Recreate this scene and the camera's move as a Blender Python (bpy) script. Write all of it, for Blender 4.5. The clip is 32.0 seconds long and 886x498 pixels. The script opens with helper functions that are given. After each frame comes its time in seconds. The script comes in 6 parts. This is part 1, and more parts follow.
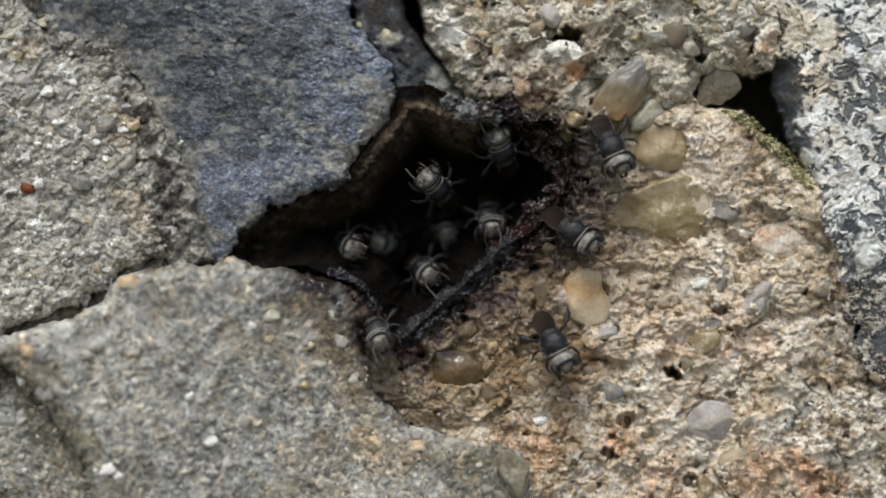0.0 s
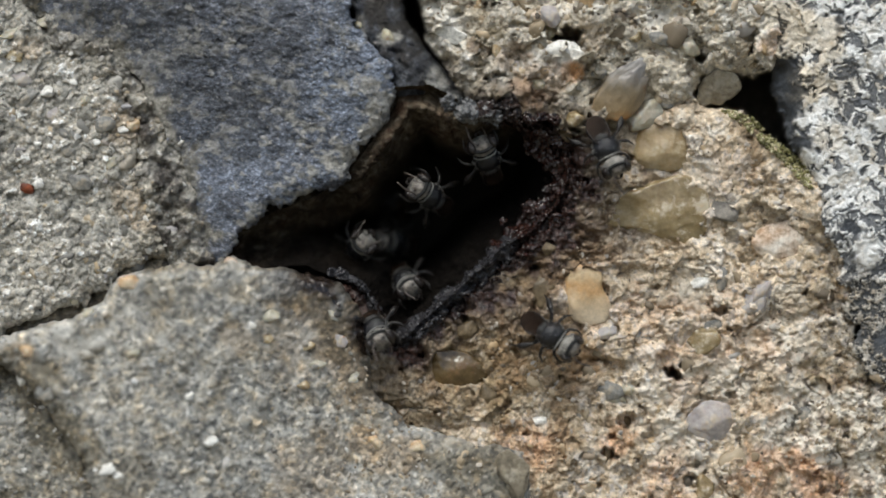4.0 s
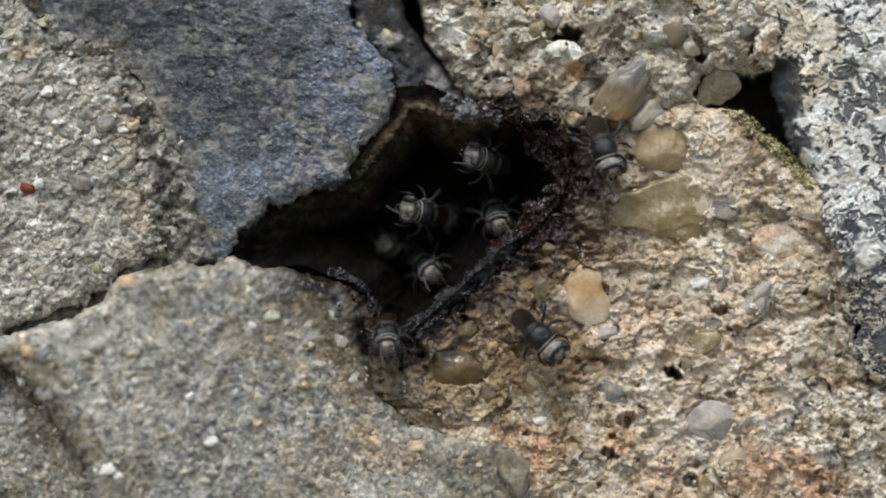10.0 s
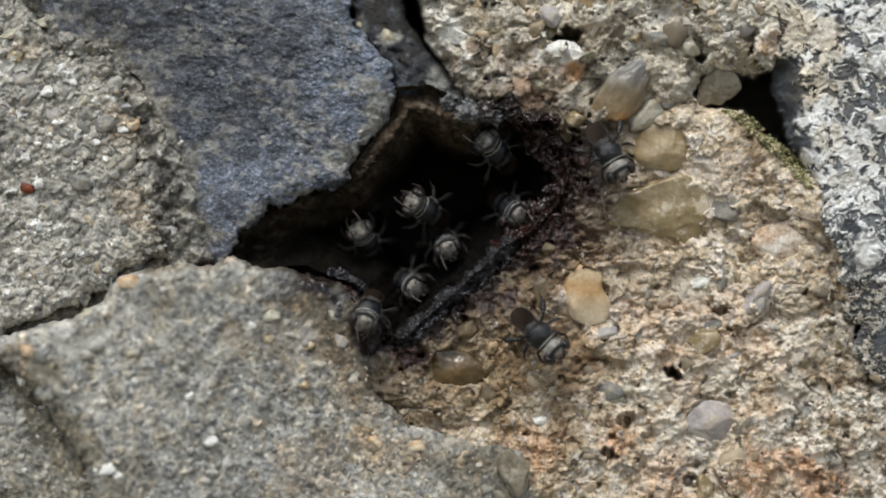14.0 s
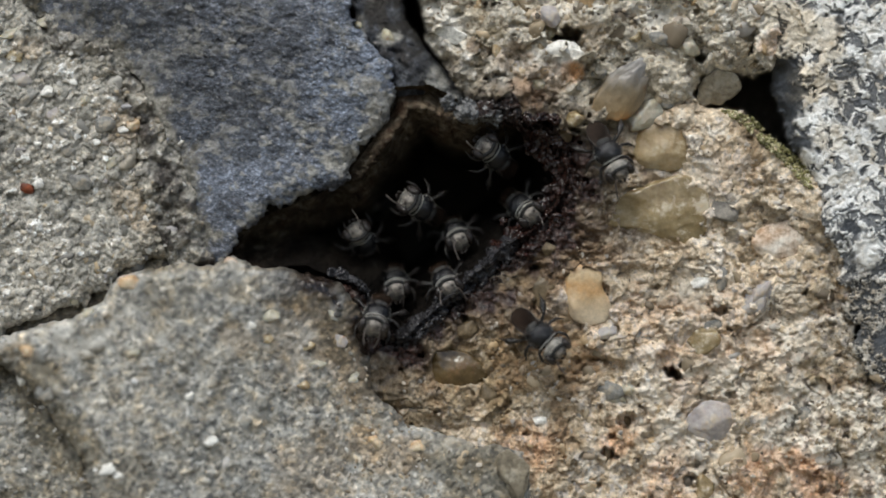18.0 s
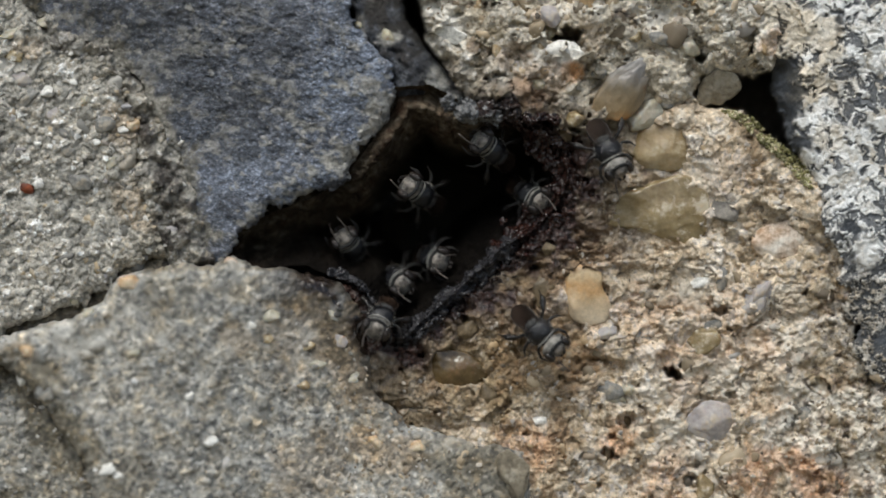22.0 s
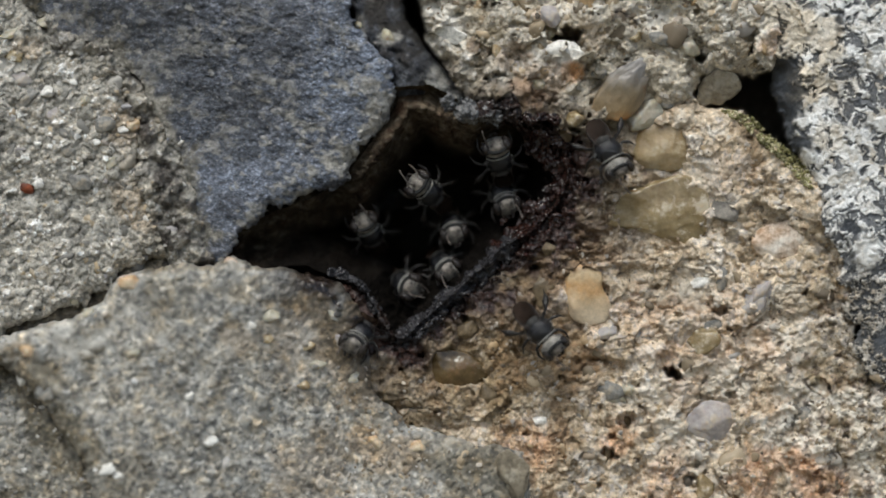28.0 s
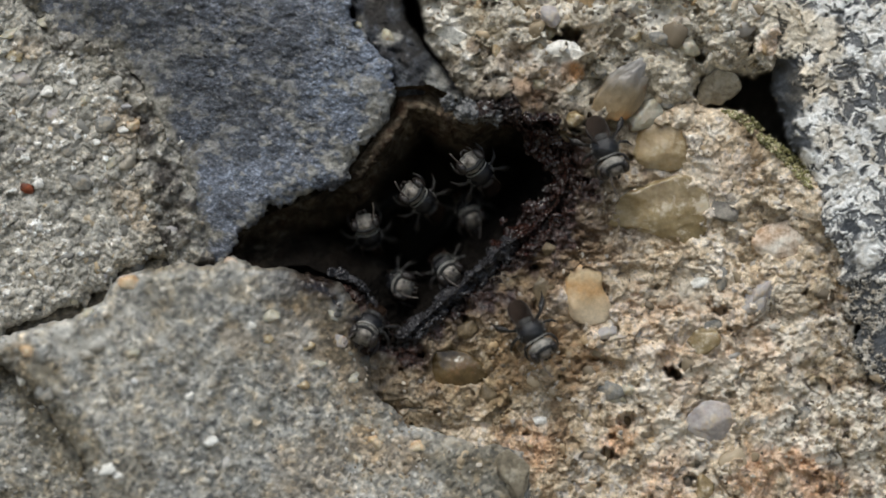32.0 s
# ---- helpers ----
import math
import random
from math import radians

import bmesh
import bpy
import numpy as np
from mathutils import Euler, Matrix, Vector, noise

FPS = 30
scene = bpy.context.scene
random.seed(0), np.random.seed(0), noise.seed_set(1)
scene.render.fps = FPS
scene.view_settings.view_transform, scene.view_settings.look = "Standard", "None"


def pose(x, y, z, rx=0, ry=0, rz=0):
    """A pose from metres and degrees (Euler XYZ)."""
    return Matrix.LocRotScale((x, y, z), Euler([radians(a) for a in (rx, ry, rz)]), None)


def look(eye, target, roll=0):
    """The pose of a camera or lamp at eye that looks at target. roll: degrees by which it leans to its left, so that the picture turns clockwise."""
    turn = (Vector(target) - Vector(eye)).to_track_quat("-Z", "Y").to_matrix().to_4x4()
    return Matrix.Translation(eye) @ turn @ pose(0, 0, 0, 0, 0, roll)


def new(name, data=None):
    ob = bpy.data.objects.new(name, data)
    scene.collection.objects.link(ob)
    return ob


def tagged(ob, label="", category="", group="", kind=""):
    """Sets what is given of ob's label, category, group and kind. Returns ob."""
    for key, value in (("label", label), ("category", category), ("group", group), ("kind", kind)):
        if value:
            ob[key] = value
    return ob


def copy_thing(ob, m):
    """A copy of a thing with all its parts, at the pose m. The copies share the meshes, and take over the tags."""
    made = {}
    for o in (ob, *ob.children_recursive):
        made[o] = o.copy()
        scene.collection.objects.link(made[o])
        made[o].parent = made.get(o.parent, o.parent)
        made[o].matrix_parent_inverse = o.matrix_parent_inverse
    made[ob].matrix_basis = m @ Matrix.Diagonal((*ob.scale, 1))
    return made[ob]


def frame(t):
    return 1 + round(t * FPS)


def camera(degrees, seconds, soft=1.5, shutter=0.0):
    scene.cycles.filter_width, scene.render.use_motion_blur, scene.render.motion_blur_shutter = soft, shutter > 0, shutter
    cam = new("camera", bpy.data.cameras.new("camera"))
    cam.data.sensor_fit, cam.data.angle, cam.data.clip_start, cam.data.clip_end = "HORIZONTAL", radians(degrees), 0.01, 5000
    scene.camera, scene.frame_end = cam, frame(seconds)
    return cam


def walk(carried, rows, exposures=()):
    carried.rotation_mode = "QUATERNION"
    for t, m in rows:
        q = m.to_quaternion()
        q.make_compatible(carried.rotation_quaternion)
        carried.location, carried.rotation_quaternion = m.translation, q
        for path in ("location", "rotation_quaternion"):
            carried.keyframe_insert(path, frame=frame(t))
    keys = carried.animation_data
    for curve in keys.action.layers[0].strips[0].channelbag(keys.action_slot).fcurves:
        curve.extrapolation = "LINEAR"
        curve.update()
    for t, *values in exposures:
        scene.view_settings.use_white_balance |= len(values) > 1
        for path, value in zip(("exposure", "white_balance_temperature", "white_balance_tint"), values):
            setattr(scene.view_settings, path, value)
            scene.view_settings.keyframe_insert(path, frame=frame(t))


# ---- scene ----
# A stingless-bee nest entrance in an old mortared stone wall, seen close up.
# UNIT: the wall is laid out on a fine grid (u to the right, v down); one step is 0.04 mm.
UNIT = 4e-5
REACH = 0.12                       # camera to wall face
BASE = Vector((0.0, 0.0, 1.0))     # middle of the wall patch, 1 m above the ground
MM = 0.001

cam = camera(2 * math.degrees(math.atan(784 * UNIT / REACH)), 32.0, soft=1.75, shutter=0.5)
EYE = BASE + Vector((0, -REACH, 0))
cam.data.dof.use_dof, cam.data.dof.focus_distance, cam.data.dof.aperture_fstop = True, REACH - 0.0004, cam.data.lens / 6.6
walk(cam, [(0.0, look(EYE, BASE)), (32.0, look(EYE, BASE))], exposures=[(0.0, 0.31, 6220, 4), (14.0, 0.31, 6220, 4), (20.0, 0.2, 6220, 4), (32.0, 0.18, 6220, 4)])

# ---- daylight: bright overcast, light from high up in front of the wall ----
world = bpy.data.worlds.new("overcast_sky")
scene.world = world
world.use_nodes = True
wn = world.node_tree
sky = wn.nodes.new("ShaderNodeTexSky")
sky.sky_type, sky.sun_disc = "NISHITA", False
sky.sun_elevation, sky.sun_rotation = radians(58), radians(200)
sky.air_density, sky.dust_density, sky.ozone_density = 1.0, 4.0, 1.0
wn.links.new(sky.outputs[0], wn.nodes["Background"].inputs[0])
wn.nodes["Background"].inputs[1].default_value = 0.12

sun_data = bpy.data.lights.new("sun", "SUN")
sun_data.energy, sun_data.angle, sun_data.color = 1.5, radians(24), (1.0, 0.96, 0.9)
sun = new("sun", sun_data)
_el, _az = radians(58), radians(200)
_to = Vector((math.sin(_az) * math.cos(_el), math.cos(_az) * math.cos(_el), math.sin(_el)))
sun.matrix_world = look(BASE + _to * 5, BASE)


# ---- materials ----
def nodes_of(name):
    m = bpy.data.materials.new(name)
    m.use_nodes = True
    t = m.node_tree
    return m, t, t.nodes["Principled BSDF"]


def node(t, kind, **values):
    n = t.nodes.new(kind)
    for k, v in values.items():
        n.inputs[k.replace("_", " ")].default_value = v
    return n


def ramp(t, source, stops, mode="LINEAR"):
    r = t.nodes.new("ShaderNodeValToRGB")
    r.color_ramp.interpolation = mode
    while len(r.color_ramp.elements) < len(stops):
        r.color_ramp.elements.new(0.5)
    for e, (p, c) in zip(r.color_ramp.elements, stops):
        e.position = p
        e.color = (*c, 1) if len(c) == 3 else c
    t.links.new(source, r.inputs[0])
    return r.outputs[0]


def blend(t, fac, a, b, mode="MIX"):
    n = t.nodes.new("ShaderNodeMix")
    n.data_type, n.blend_type = "RGBA", mode
    for slot, v in ((0, fac), (6, a), (7, b)):
        if isinstance(v, (int, float)):
            n.inputs[slot].default_value = v
        elif isinstance(v, tuple):
            n.inputs[slot].default_value = (*v, 1)
        else:
            t.links.new(v, n.inputs[slot])
    return n.outputs[2]


def grey(v):
    return (v, v, v)


def attr(t, name):
    n = t.nodes.new("ShaderNodeAttribute")
    n.attribute_name = name
    return n.outputs["Fac"]


def noise_tex(t, scale, detail=4, rough=0.6, stretch=None, swirl=0.0):
    n = node(t, "ShaderNodeTexNoise", Scale=scale, Detail=detail, Roughness=rough, Distortion=swirl)
    c = t.nodes.new("ShaderNodeTexCoord").outputs["Object"]
    if stretch:
        m = t.nodes.new("ShaderNodeMapping")
        m.inputs["Rotation"].default_value = stretch[0]
        m.inputs["Scale"].default_value = stretch[1]
        t.links.new(c, m.inputs[0])
        c = m.outputs[0]
    t.links.new(c, n.inputs["Vector"])
    return n.outputs["Fac"]


def bump(t, shader, height, strength, metres):
    b = t.nodes.new("ShaderNodeBump")
    b.inputs["Strength"].default_value, b.inputs["Distance"].default_value = strength, metres
    t.links.new(height, b.inputs["Height"])
    t.links.new(b.outputs[0], shader.inputs["Normal"])


def mortar_material(name, stops, stain, crust, film=(0.02, 0.014, 0.011), crisp=1.0, mottle=0.0):
    """Sandy mortar: each grain its own tone, patches of stain, pale crust and dark nest resin; the resin and algae
    masks also carry painted shade.
    """
    m, t, p = nodes_of(name)
    c = ramp(t, attr(t, "tone"), stops)
    fine = noise_tex(t, 2600, 3, 0.7)
    c = blend(t, 0.75 * crisp, c, ramp(t, fine, [(0.3, grey(0.32)), (0.46, grey(0.95)), (0.72, grey(1.62))]), "MULTIPLY")
    c = blend(t, 0.7 * crisp, c, ramp(t, noise_tex(t, 6200, 2, 0.7), [(0.3, grey(0.5)), (0.5, grey(1.0)), (0.7, grey(1.4))]), "MULTIPLY")
    if mottle:
        c = blend(t, mottle, c, ramp(t, noise_tex(t, 1350, 3, 0.6), [(0.3, (0.3, 0.31, 0.34)), (0.47, grey(0.9)), (0.58, grey(1.15)), (0.7, (2.0, 1.95, 1.85))]), "MULTIPLY")
        c = blend(t, mottle, c, ramp(t, noise_tex(t, 900, 3, 0.65), [(0.36, (0.93, 0.99, 1.09)), (0.52, grey(1.0)), (0.66, (1.12, 1.0, 0.82))]), "MULTIPLY")
    wide = noise_tex(t, 260, 4, 0.6)
    c = blend(t, 0.45, c, ramp(t, wide, [(0.3, (0.72, 0.7, 0.66)), (0.5, grey(1.0)), (0.7, (1.15, 1.13, 1.1))]), "MULTIPLY")
    c = blend(t, attr(t, "crust"), c, crust)
    c = blend(t, attr(t, "stain"), c, stain, "MULTIPLY")
    c = blend(t, attr(t, "algae"), c, (0.48, 0.435, 0.345), "MULTIPLY")
    thick = ramp(t, noise_tex(t, 1400, 5, 0.72), [(0.34, tuple(0.3 * x for x in film)), (0.5, film), (0.62, tuple(1.7 * x for x in film)), (0.74, tuple(3.2 * x for x in film))])
    c = blend(t, attr(t, "resin"), c, thick)
    t.links.new(c, p.inputs["Base Color"])
    r = ramp(t, attr(t, "resin"), [(0.0, grey(0.86)), (0.55, grey(0.5)), (1.0, grey(0.22))])
    t.links.new(r, p.inputs["Roughness"])
    bump(t, p, noise_tex(t, 4200, 4, 0.75), 0.8 * crisp, 0.00018)
    return m


GREY_MORTAR = mortar_material(
    "grey_sandy_mortar",
    [(0.0, (0.077, 0.0715, 0.066)), (0.14, (0.235, 0.223, 0.194)), (0.4, (0.352, 0.335, 0.293)), (0.66, (0.468, 0.445, 0.392)),
     (0.78, (0.45, 0.4, 0.32)), (0.88, (0.605, 0.58, 0.535)), (1.0, (0.85, 0.85, 0.82))],
    (0.95, 0.72, 0.48), (0.62, 0.6, 0.55), crisp=0.95)
SOFT_MORTAR = mortar_material(
    "fine_grey_mortar",
    [(0.0, (0.1, 0.095, 0.088)), (0.14, (0.195, 0.187, 0.166)), (0.4, (0.295, 0.282, 0.25)), (0.66, (0.39, 0.373, 0.332)),
     (0.82, (0.42, 0.385, 0.325)), (0.93, (0.54, 0.51, 0.46)), (1.0, (0.8, 0.79, 0.75))],
    (0.95, 0.72, 0.48), (0.6, 0.58, 0.53), crisp=0.28, mottle=0.75)
TAN_MORTAR = mortar_material(
    "tan_lime_mortar",
    [(0.0, (0.14, 0.105, 0.07)), (0.16, (0.3, 0.228, 0.152)), (0.34, (0.5, 0.39, 0.265)), (0.48, (0.57, 0.475, 0.35)), (0.6, (0.68, 0.57, 0.43)),
     (0.72, (0.49, 0.44, 0.395)), (0.84, (0.77, 0.68, 0.555)), (1.0, (0.86, 0.84, 0.8))],
    (0.9, 0.5, 0.26), (0.8, 0.742, 0.645), (0.034, 0.017, 0.013), crisp=0.8)

PALE_MORTAR = mortar_material(
    "olive_grey_lime_mortar",
    [(0.0, (0.12, 0.105, 0.075)), (0.16, (0.28, 0.245, 0.18)), (0.34, (0.47, 0.41, 0.31)), (0.48, (0.56, 0.495, 0.385)), (0.6, (0.68, 0.605, 0.48)),
     (0.72, (0.5, 0.47, 0.42)), (0.84, (0.8, 0.74, 0.64)), (1.0, (0.88, 0.87, 0.83))],
    (0.9, 0.55, 0.32), (0.84, 0.8, 0.72), (0.034, 0.017, 0.013))


def dark_stone_material():
    """Dark blue-grey schist: slaty blue grain, cream mineral mottles, darker patches and mortar dirt along its edge;
    clefts carry their shade in black.
    """
    m, t, p = nodes_of("blue_grey_schist")
    flow = ((0.0, 0.3, 0.0), (1.0, 1.0, 1.5))
    c = ramp(t, noise_tex(t, 900, 5, 0.7, flow, 0.3), [(0.3, (0.022, 0.025, 0.032)), (0.44, (0.068, 0.076, 0.096)), (0.58, (0.14, 0.15, 0.18)), (0.72, (0.28, 0.285, 0.3))])
    c = blend(t, attr(t, "blue"), c, ramp(t, noise_tex(t, 1500, 4, 0.65, flow), [(0.3, (0.1, 0.118, 0.16)), (0.7, (0.22, 0.25, 0.31))]))
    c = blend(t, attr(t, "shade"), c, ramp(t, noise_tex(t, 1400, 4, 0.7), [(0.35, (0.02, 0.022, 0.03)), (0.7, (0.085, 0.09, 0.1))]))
    c = blend(t, 0.9, c, ramp(t, noise_tex(t, 3000, 4, 0.75, flow), [(0.3, grey(0.22)), (0.45, grey(0.85)), (0.55, grey(1.4)), (0.68, grey(3.4))]), "MULTIPLY")
    c = blend(t, ramp(t, noise_tex(t, 4200, 4, 0.75, flow), [(0.6, grey(0.0)), (0.68, grey(0.8))]), c, (0.5, 0.48, 0.43))
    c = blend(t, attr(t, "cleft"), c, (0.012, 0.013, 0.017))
    pale = ramp(t, noise_tex(t, 2100, 5, 0.75), [(0.32, (0.11, 0.113, 0.115)), (0.46, (0.32, 0.312, 0.29)), (0.58, (0.5, 0.475, 0.42)), (0.7, (0.66, 0.635, 0.58))])
    c = blend(t, attr(t, "crust"), c, pale)
    dirt = ramp(t, noise_tex(t, 1500, 5, 0.75), [(0.3, (0.05, 0.045, 0.036)), (0.46, (0.15, 0.138, 0.11)), (0.56, (0.3, 0.28, 0.235)), (0.7, (0.55, 0.52, 0.46))])
    c = blend(t, attr(t, "dirt"), c, dirt)
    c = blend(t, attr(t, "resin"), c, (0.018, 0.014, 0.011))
    t.links.new(c, p.inputs["Base Color"])
    t.links.new(ramp(t, noise_tex(t, 900, 4, 0.6, flow), [(0.3, grey(0.42)), (0.7, grey(0.68))]), p.inputs["Roughness"])
    bump(t, p, noise_tex(t, 2400, 5, 0.78, flow, 0.3), 0.9, 0.00026)
    return m


def lichen_stone_material():
    m, t, p = nodes_of("lichened_dark_stone")
    base = ramp(t, noise_tex(t, 900, 5, 0.7), [(0.3, (0.022, 0.026, 0.032)), (0.55, (0.075, 0.082, 0.094)), (0.75, (0.2, 0.205, 0.21))])
    scale = ramp(t, attr(t, "tone"), [(0.0, (0.22, 0.215, 0.2)), (0.16, (0.4, 0.385, 0.35)), (0.3, (0.56, 0.5, 0.41)), (0.44, (0.56, 0.535, 0.485)), (0.66, (0.72, 0.705, 0.672)), (1.0, (0.85, 0.85, 0.83))])
    scale = blend(t, 0.8, scale, ramp(t, noise_tex(t, 3600, 4, 0.7), [(0.3, grey(0.5)), (0.45, grey(0.95)), (0.7, grey(1.15))]), "MULTIPLY")
    c = blend(t, attr(t, "crust"), base, scale)
    c = blend(t, attr(t, "stain"), c, (0.86, 0.77, 0.64), "MULTIPLY")
    t.links.new(c, p.inputs["Base Color"])
    p.inputs["Roughness"].default_value = 0.8
    bump(t, p, noise_tex(t, 3600, 4, 0.7), 0.6, 0.00013)
    return m


def lining_material():
    """Nest lining, near-black with the hole's shade in its colour; dusty brown, fading inward, under the broken stone.
    """
    m, t, p = nodes_of("shaded_nest_lining")
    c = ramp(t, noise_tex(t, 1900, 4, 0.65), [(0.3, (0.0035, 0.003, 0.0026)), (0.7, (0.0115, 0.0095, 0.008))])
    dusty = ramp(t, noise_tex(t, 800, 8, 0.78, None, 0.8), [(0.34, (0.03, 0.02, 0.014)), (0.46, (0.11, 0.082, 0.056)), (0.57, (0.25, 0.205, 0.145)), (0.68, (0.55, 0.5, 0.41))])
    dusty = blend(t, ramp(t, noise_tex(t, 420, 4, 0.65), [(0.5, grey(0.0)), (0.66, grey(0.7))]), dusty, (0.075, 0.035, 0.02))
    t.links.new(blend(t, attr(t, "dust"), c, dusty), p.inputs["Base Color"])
    p.inputs["Roughness"].default_value = 0.75
    p.inputs["Specular IOR Level"].default_value = 0.03
    bump(t, p, noise_tex(t, 1700, 7, 0.75), 0.9, 0.0003)
    return m


def resin_material(name, low, high, rough, wrinkle=3500):
    m, t, p = nodes_of(name)
    c = ramp(t, noise_tex(t, 1900, 4, 0.65), [(0.3, low), (0.7, high)])
    t.links.new(c, p.inputs["Base Color"])
    t.links.new(ramp(t, noise_tex(t, 1500, 3, 0.6), [(0.35, grey(rough)), (0.7, grey(rough + 0.35))]), p.inputs["Roughness"])
    p.inputs["Specular IOR Level"].default_value = 0.45
    bump(t, p, noise_tex(t, wrinkle, 3, 0.55), 0.4, 0.42 / wrinkle)
    return m


def pebble_material(name, low, high, rough=0.45, scale=420, dust=None, clear=0.0):
    """Water-worn stone: mottled, pitted, with mortar dust clinging in patches."""
    m, t, p = nodes_of(name)
    c = ramp(t, noise_tex(t, scale, 6, 0.68), [(0.38, low), (0.62, high)])
    c = blend(t, 0.3 if clear else 0.8, c, ramp(t, noise_tex(t, 3300, 4, 0.7), [(0.28, grey(0.5)), (0.5, grey(1.0)), (0.72, grey(1.35))]), "MULTIPLY")
    if dust:
        c = blend(t, ramp(t, noise_tex(t, 520, 6, 0.72), [(0.54, grey(0.0)), (0.62, grey(0.75))]), c, dust)
    t.links.new(c, p.inputs["Base Color"])
    t.links.new(ramp(t, noise_tex(t, 900, 4, 0.6), [(0.4, grey(rough)), (0.68, grey(min(1, rough + (0.16 if clear else 0.3))))]), p.inputs["Roughness"])
    if clear:
        p.inputs["Subsurface Weight"].default_value = clear
        p.inputs["Subsurface Radius"].default_value = (1.0, 0.75, 0.45)
        p.inputs["Subsurface Scale"].default_value = 0.0012
        bump(t, p, noise_tex(t, 420, 3, 0.5), 0.6, 0.0009)
    else:
        bump(t, p, noise_tex(t, 1800, 5, 0.7), 0.4, 0.00015)
    return m


def island_material(name, stops, rough=0.7):
    m, t, p = nodes_of(name)
    g = t.nodes.new("ShaderNodeNewGeometry")
    c = ramp(t, g.outputs["Random Per Island"], stops)
    c = blend(t, 0.7, c, ramp(t, noise_tex(t, 3200, 3, 0.6), [(0.3, grey(0.6)), (0.7, grey(1.25))]), "MULTIPLY")
    t.links.new(c, p.inputs["Base Color"])
    p.inputs["Roughness"].default_value = rough
    return m


STONE = dark_stone_material()
LICHEN = lichen_stone_material()
TUNNEL = lining_material()
RESIN = resin_material("black_brown_resin", (0.004, 0.003, 0.003), (0.034, 0.02, 0.016), 0.15, 2200)
RED_RESIN = resin_material("red_black_resin", (0.004, 0.0025, 0.0022), (0.034, 0.014, 0.0105), 0.08, 1500)
# grey over the black: the rope's dust and silvery sheen in one colour
DUSTY_RESIN = resin_material("dusty_grey_black_resin", (0.005, 0.0045, 0.005), (0.06, 0.058, 0.063), 0.15, 1900)
# wet glints under the stone tip, put in as silver-grey colour
GLINT_RESIN = resin_material("pale_glint_resin", (0.006, 0.006, 0.006), (0.26, 0.26, 0.26), 0.14, 2400)
AMBER_RESIN = resin_material("amber_red_resin", (0.006, 0.002, 0.0012), (0.03, 0.008, 0.0035), 0.05, 1000)
EARTH = pebble_material("dark_wall_core", (0.008, 0.007, 0.006), (0.025, 0.021, 0.017), 0.95)
OLD_WALL = pebble_material("weathered_wall", (0.2, 0.18, 0.15), (0.36, 0.33, 0.28), 0.9, 40)
GROUND = pebble_material("bare_ground", (0.1, 0.09, 0.065), (0.22, 0.2, 0.15), 0.95, 6)


# ---- relief: value noise, cell noise and outlines on the wall grid ----
def hashed(i, j, seed):
    n = (i.astype(np.int64) * 374761393 + j.astype(np.int64) * 668265263 + seed * 974634777) & 0x7FFFFFFF
    n = ((n ^ (n >> 13)) * 1274126177) & 0x7FFFFFFF
    n = ((n ^ (n >> 16)) * 2246822519) & 0x7FFFFFFF
    return (n & 0xFFFFF) / float(0xFFFFF)


def vnoise(x, y, seed):
    i, j = np.floor(x), np.floor(y)
    fx, fy = x - i, y - j
    fx, fy = fx * fx * (3 - 2 * fx), fy * fy * (3 - 2 * fy)
    a, b = hashed(i, j, seed), hashed(i + 1, j, seed)
    c, d = hashed(i, j + 1, seed), hashed(i + 1, j + 1, seed)
    return (a + (b - a) * fx) * (1 - fy) + (c + (d - c) * fx) * fy


def fbm(u, v, size, octaves=4, seed=1, gain=0.5):
    """Layered noise, about -1 to 1, with its largest forms 'size' units wide."""
    total, amp, span = 0.0, 1.0, 0.0
    for o in range(octaves):
        k = 2.0 ** o / size
        total = total + amp * (2 * vnoise(u * k + 17.3 * o, v * k + 9.1 * o, seed + o) - 1)
        span += amp
        amp *= gain
    return total / span * 1.6


def cells(u, v, size, seed):
    """Distance to the nearest grain's middle (in grain sizes) and that grain's own number 0..1."""
    x, y = u / size, v / size
    i, j = np.floor(x), np.floor(y)
    best = np.full(np.shape(x), 9.0)
    own = np.zeros(np.shape(x))
    for di in (-1, 0, 1):
        for dj in (-1, 0, 1):
            a, b = i + di, j + dj
            px, py = a + hashed(a, b, seed), b + hashed(a, b, seed + 5)
            q = (x - px) ** 2 + (y - py) ** 2
            near = q < best
            best = np.where(near, q, best)
            own = np.where(near, hashed(a, b, seed + 9), own)
    return np.sqrt(best), own


def chunks(u, v, size, seed, tilt=0.35):
    """Broken stone: each cell a tilted plane. Height in units, how far from the cell's edge (0 at the edge), and the cell's own number."""
    x, y = u / size, v / size
    i, j = np.floor(x), np.floor(y)
    best, second = np.full(np.shape(x), 9.0), np.full(np.shape(x), 9.0)
    h, own = np.zeros(np.shape(x)), np.zeros(np.shape(x))
    for di in (-1, 0, 1):
        for dj in (-1, 0, 1):
            a, b = i + di, j + dj
            dx, dy = x - a - hashed(a, b, seed), y - b - hashed(a, b, seed + 5)
            q = np.hypot(dx, dy)
            near = q < best
            second = np.where(near, best, np.minimum(second, q))
            best = np.where(near, q, best)
            mine = hashed(a, b, seed + 9)
            plane = (mine - 0.5) * 0.7 + 2 * dx * (hashed(a, b, seed + 11) - 0.5) + 2 * dy * (hashed(a, b, seed + 13) - 0.5)
            h, own = np.where(near, plane, h), np.where(near, mine, own)
    return h * size * tilt, second - best, own


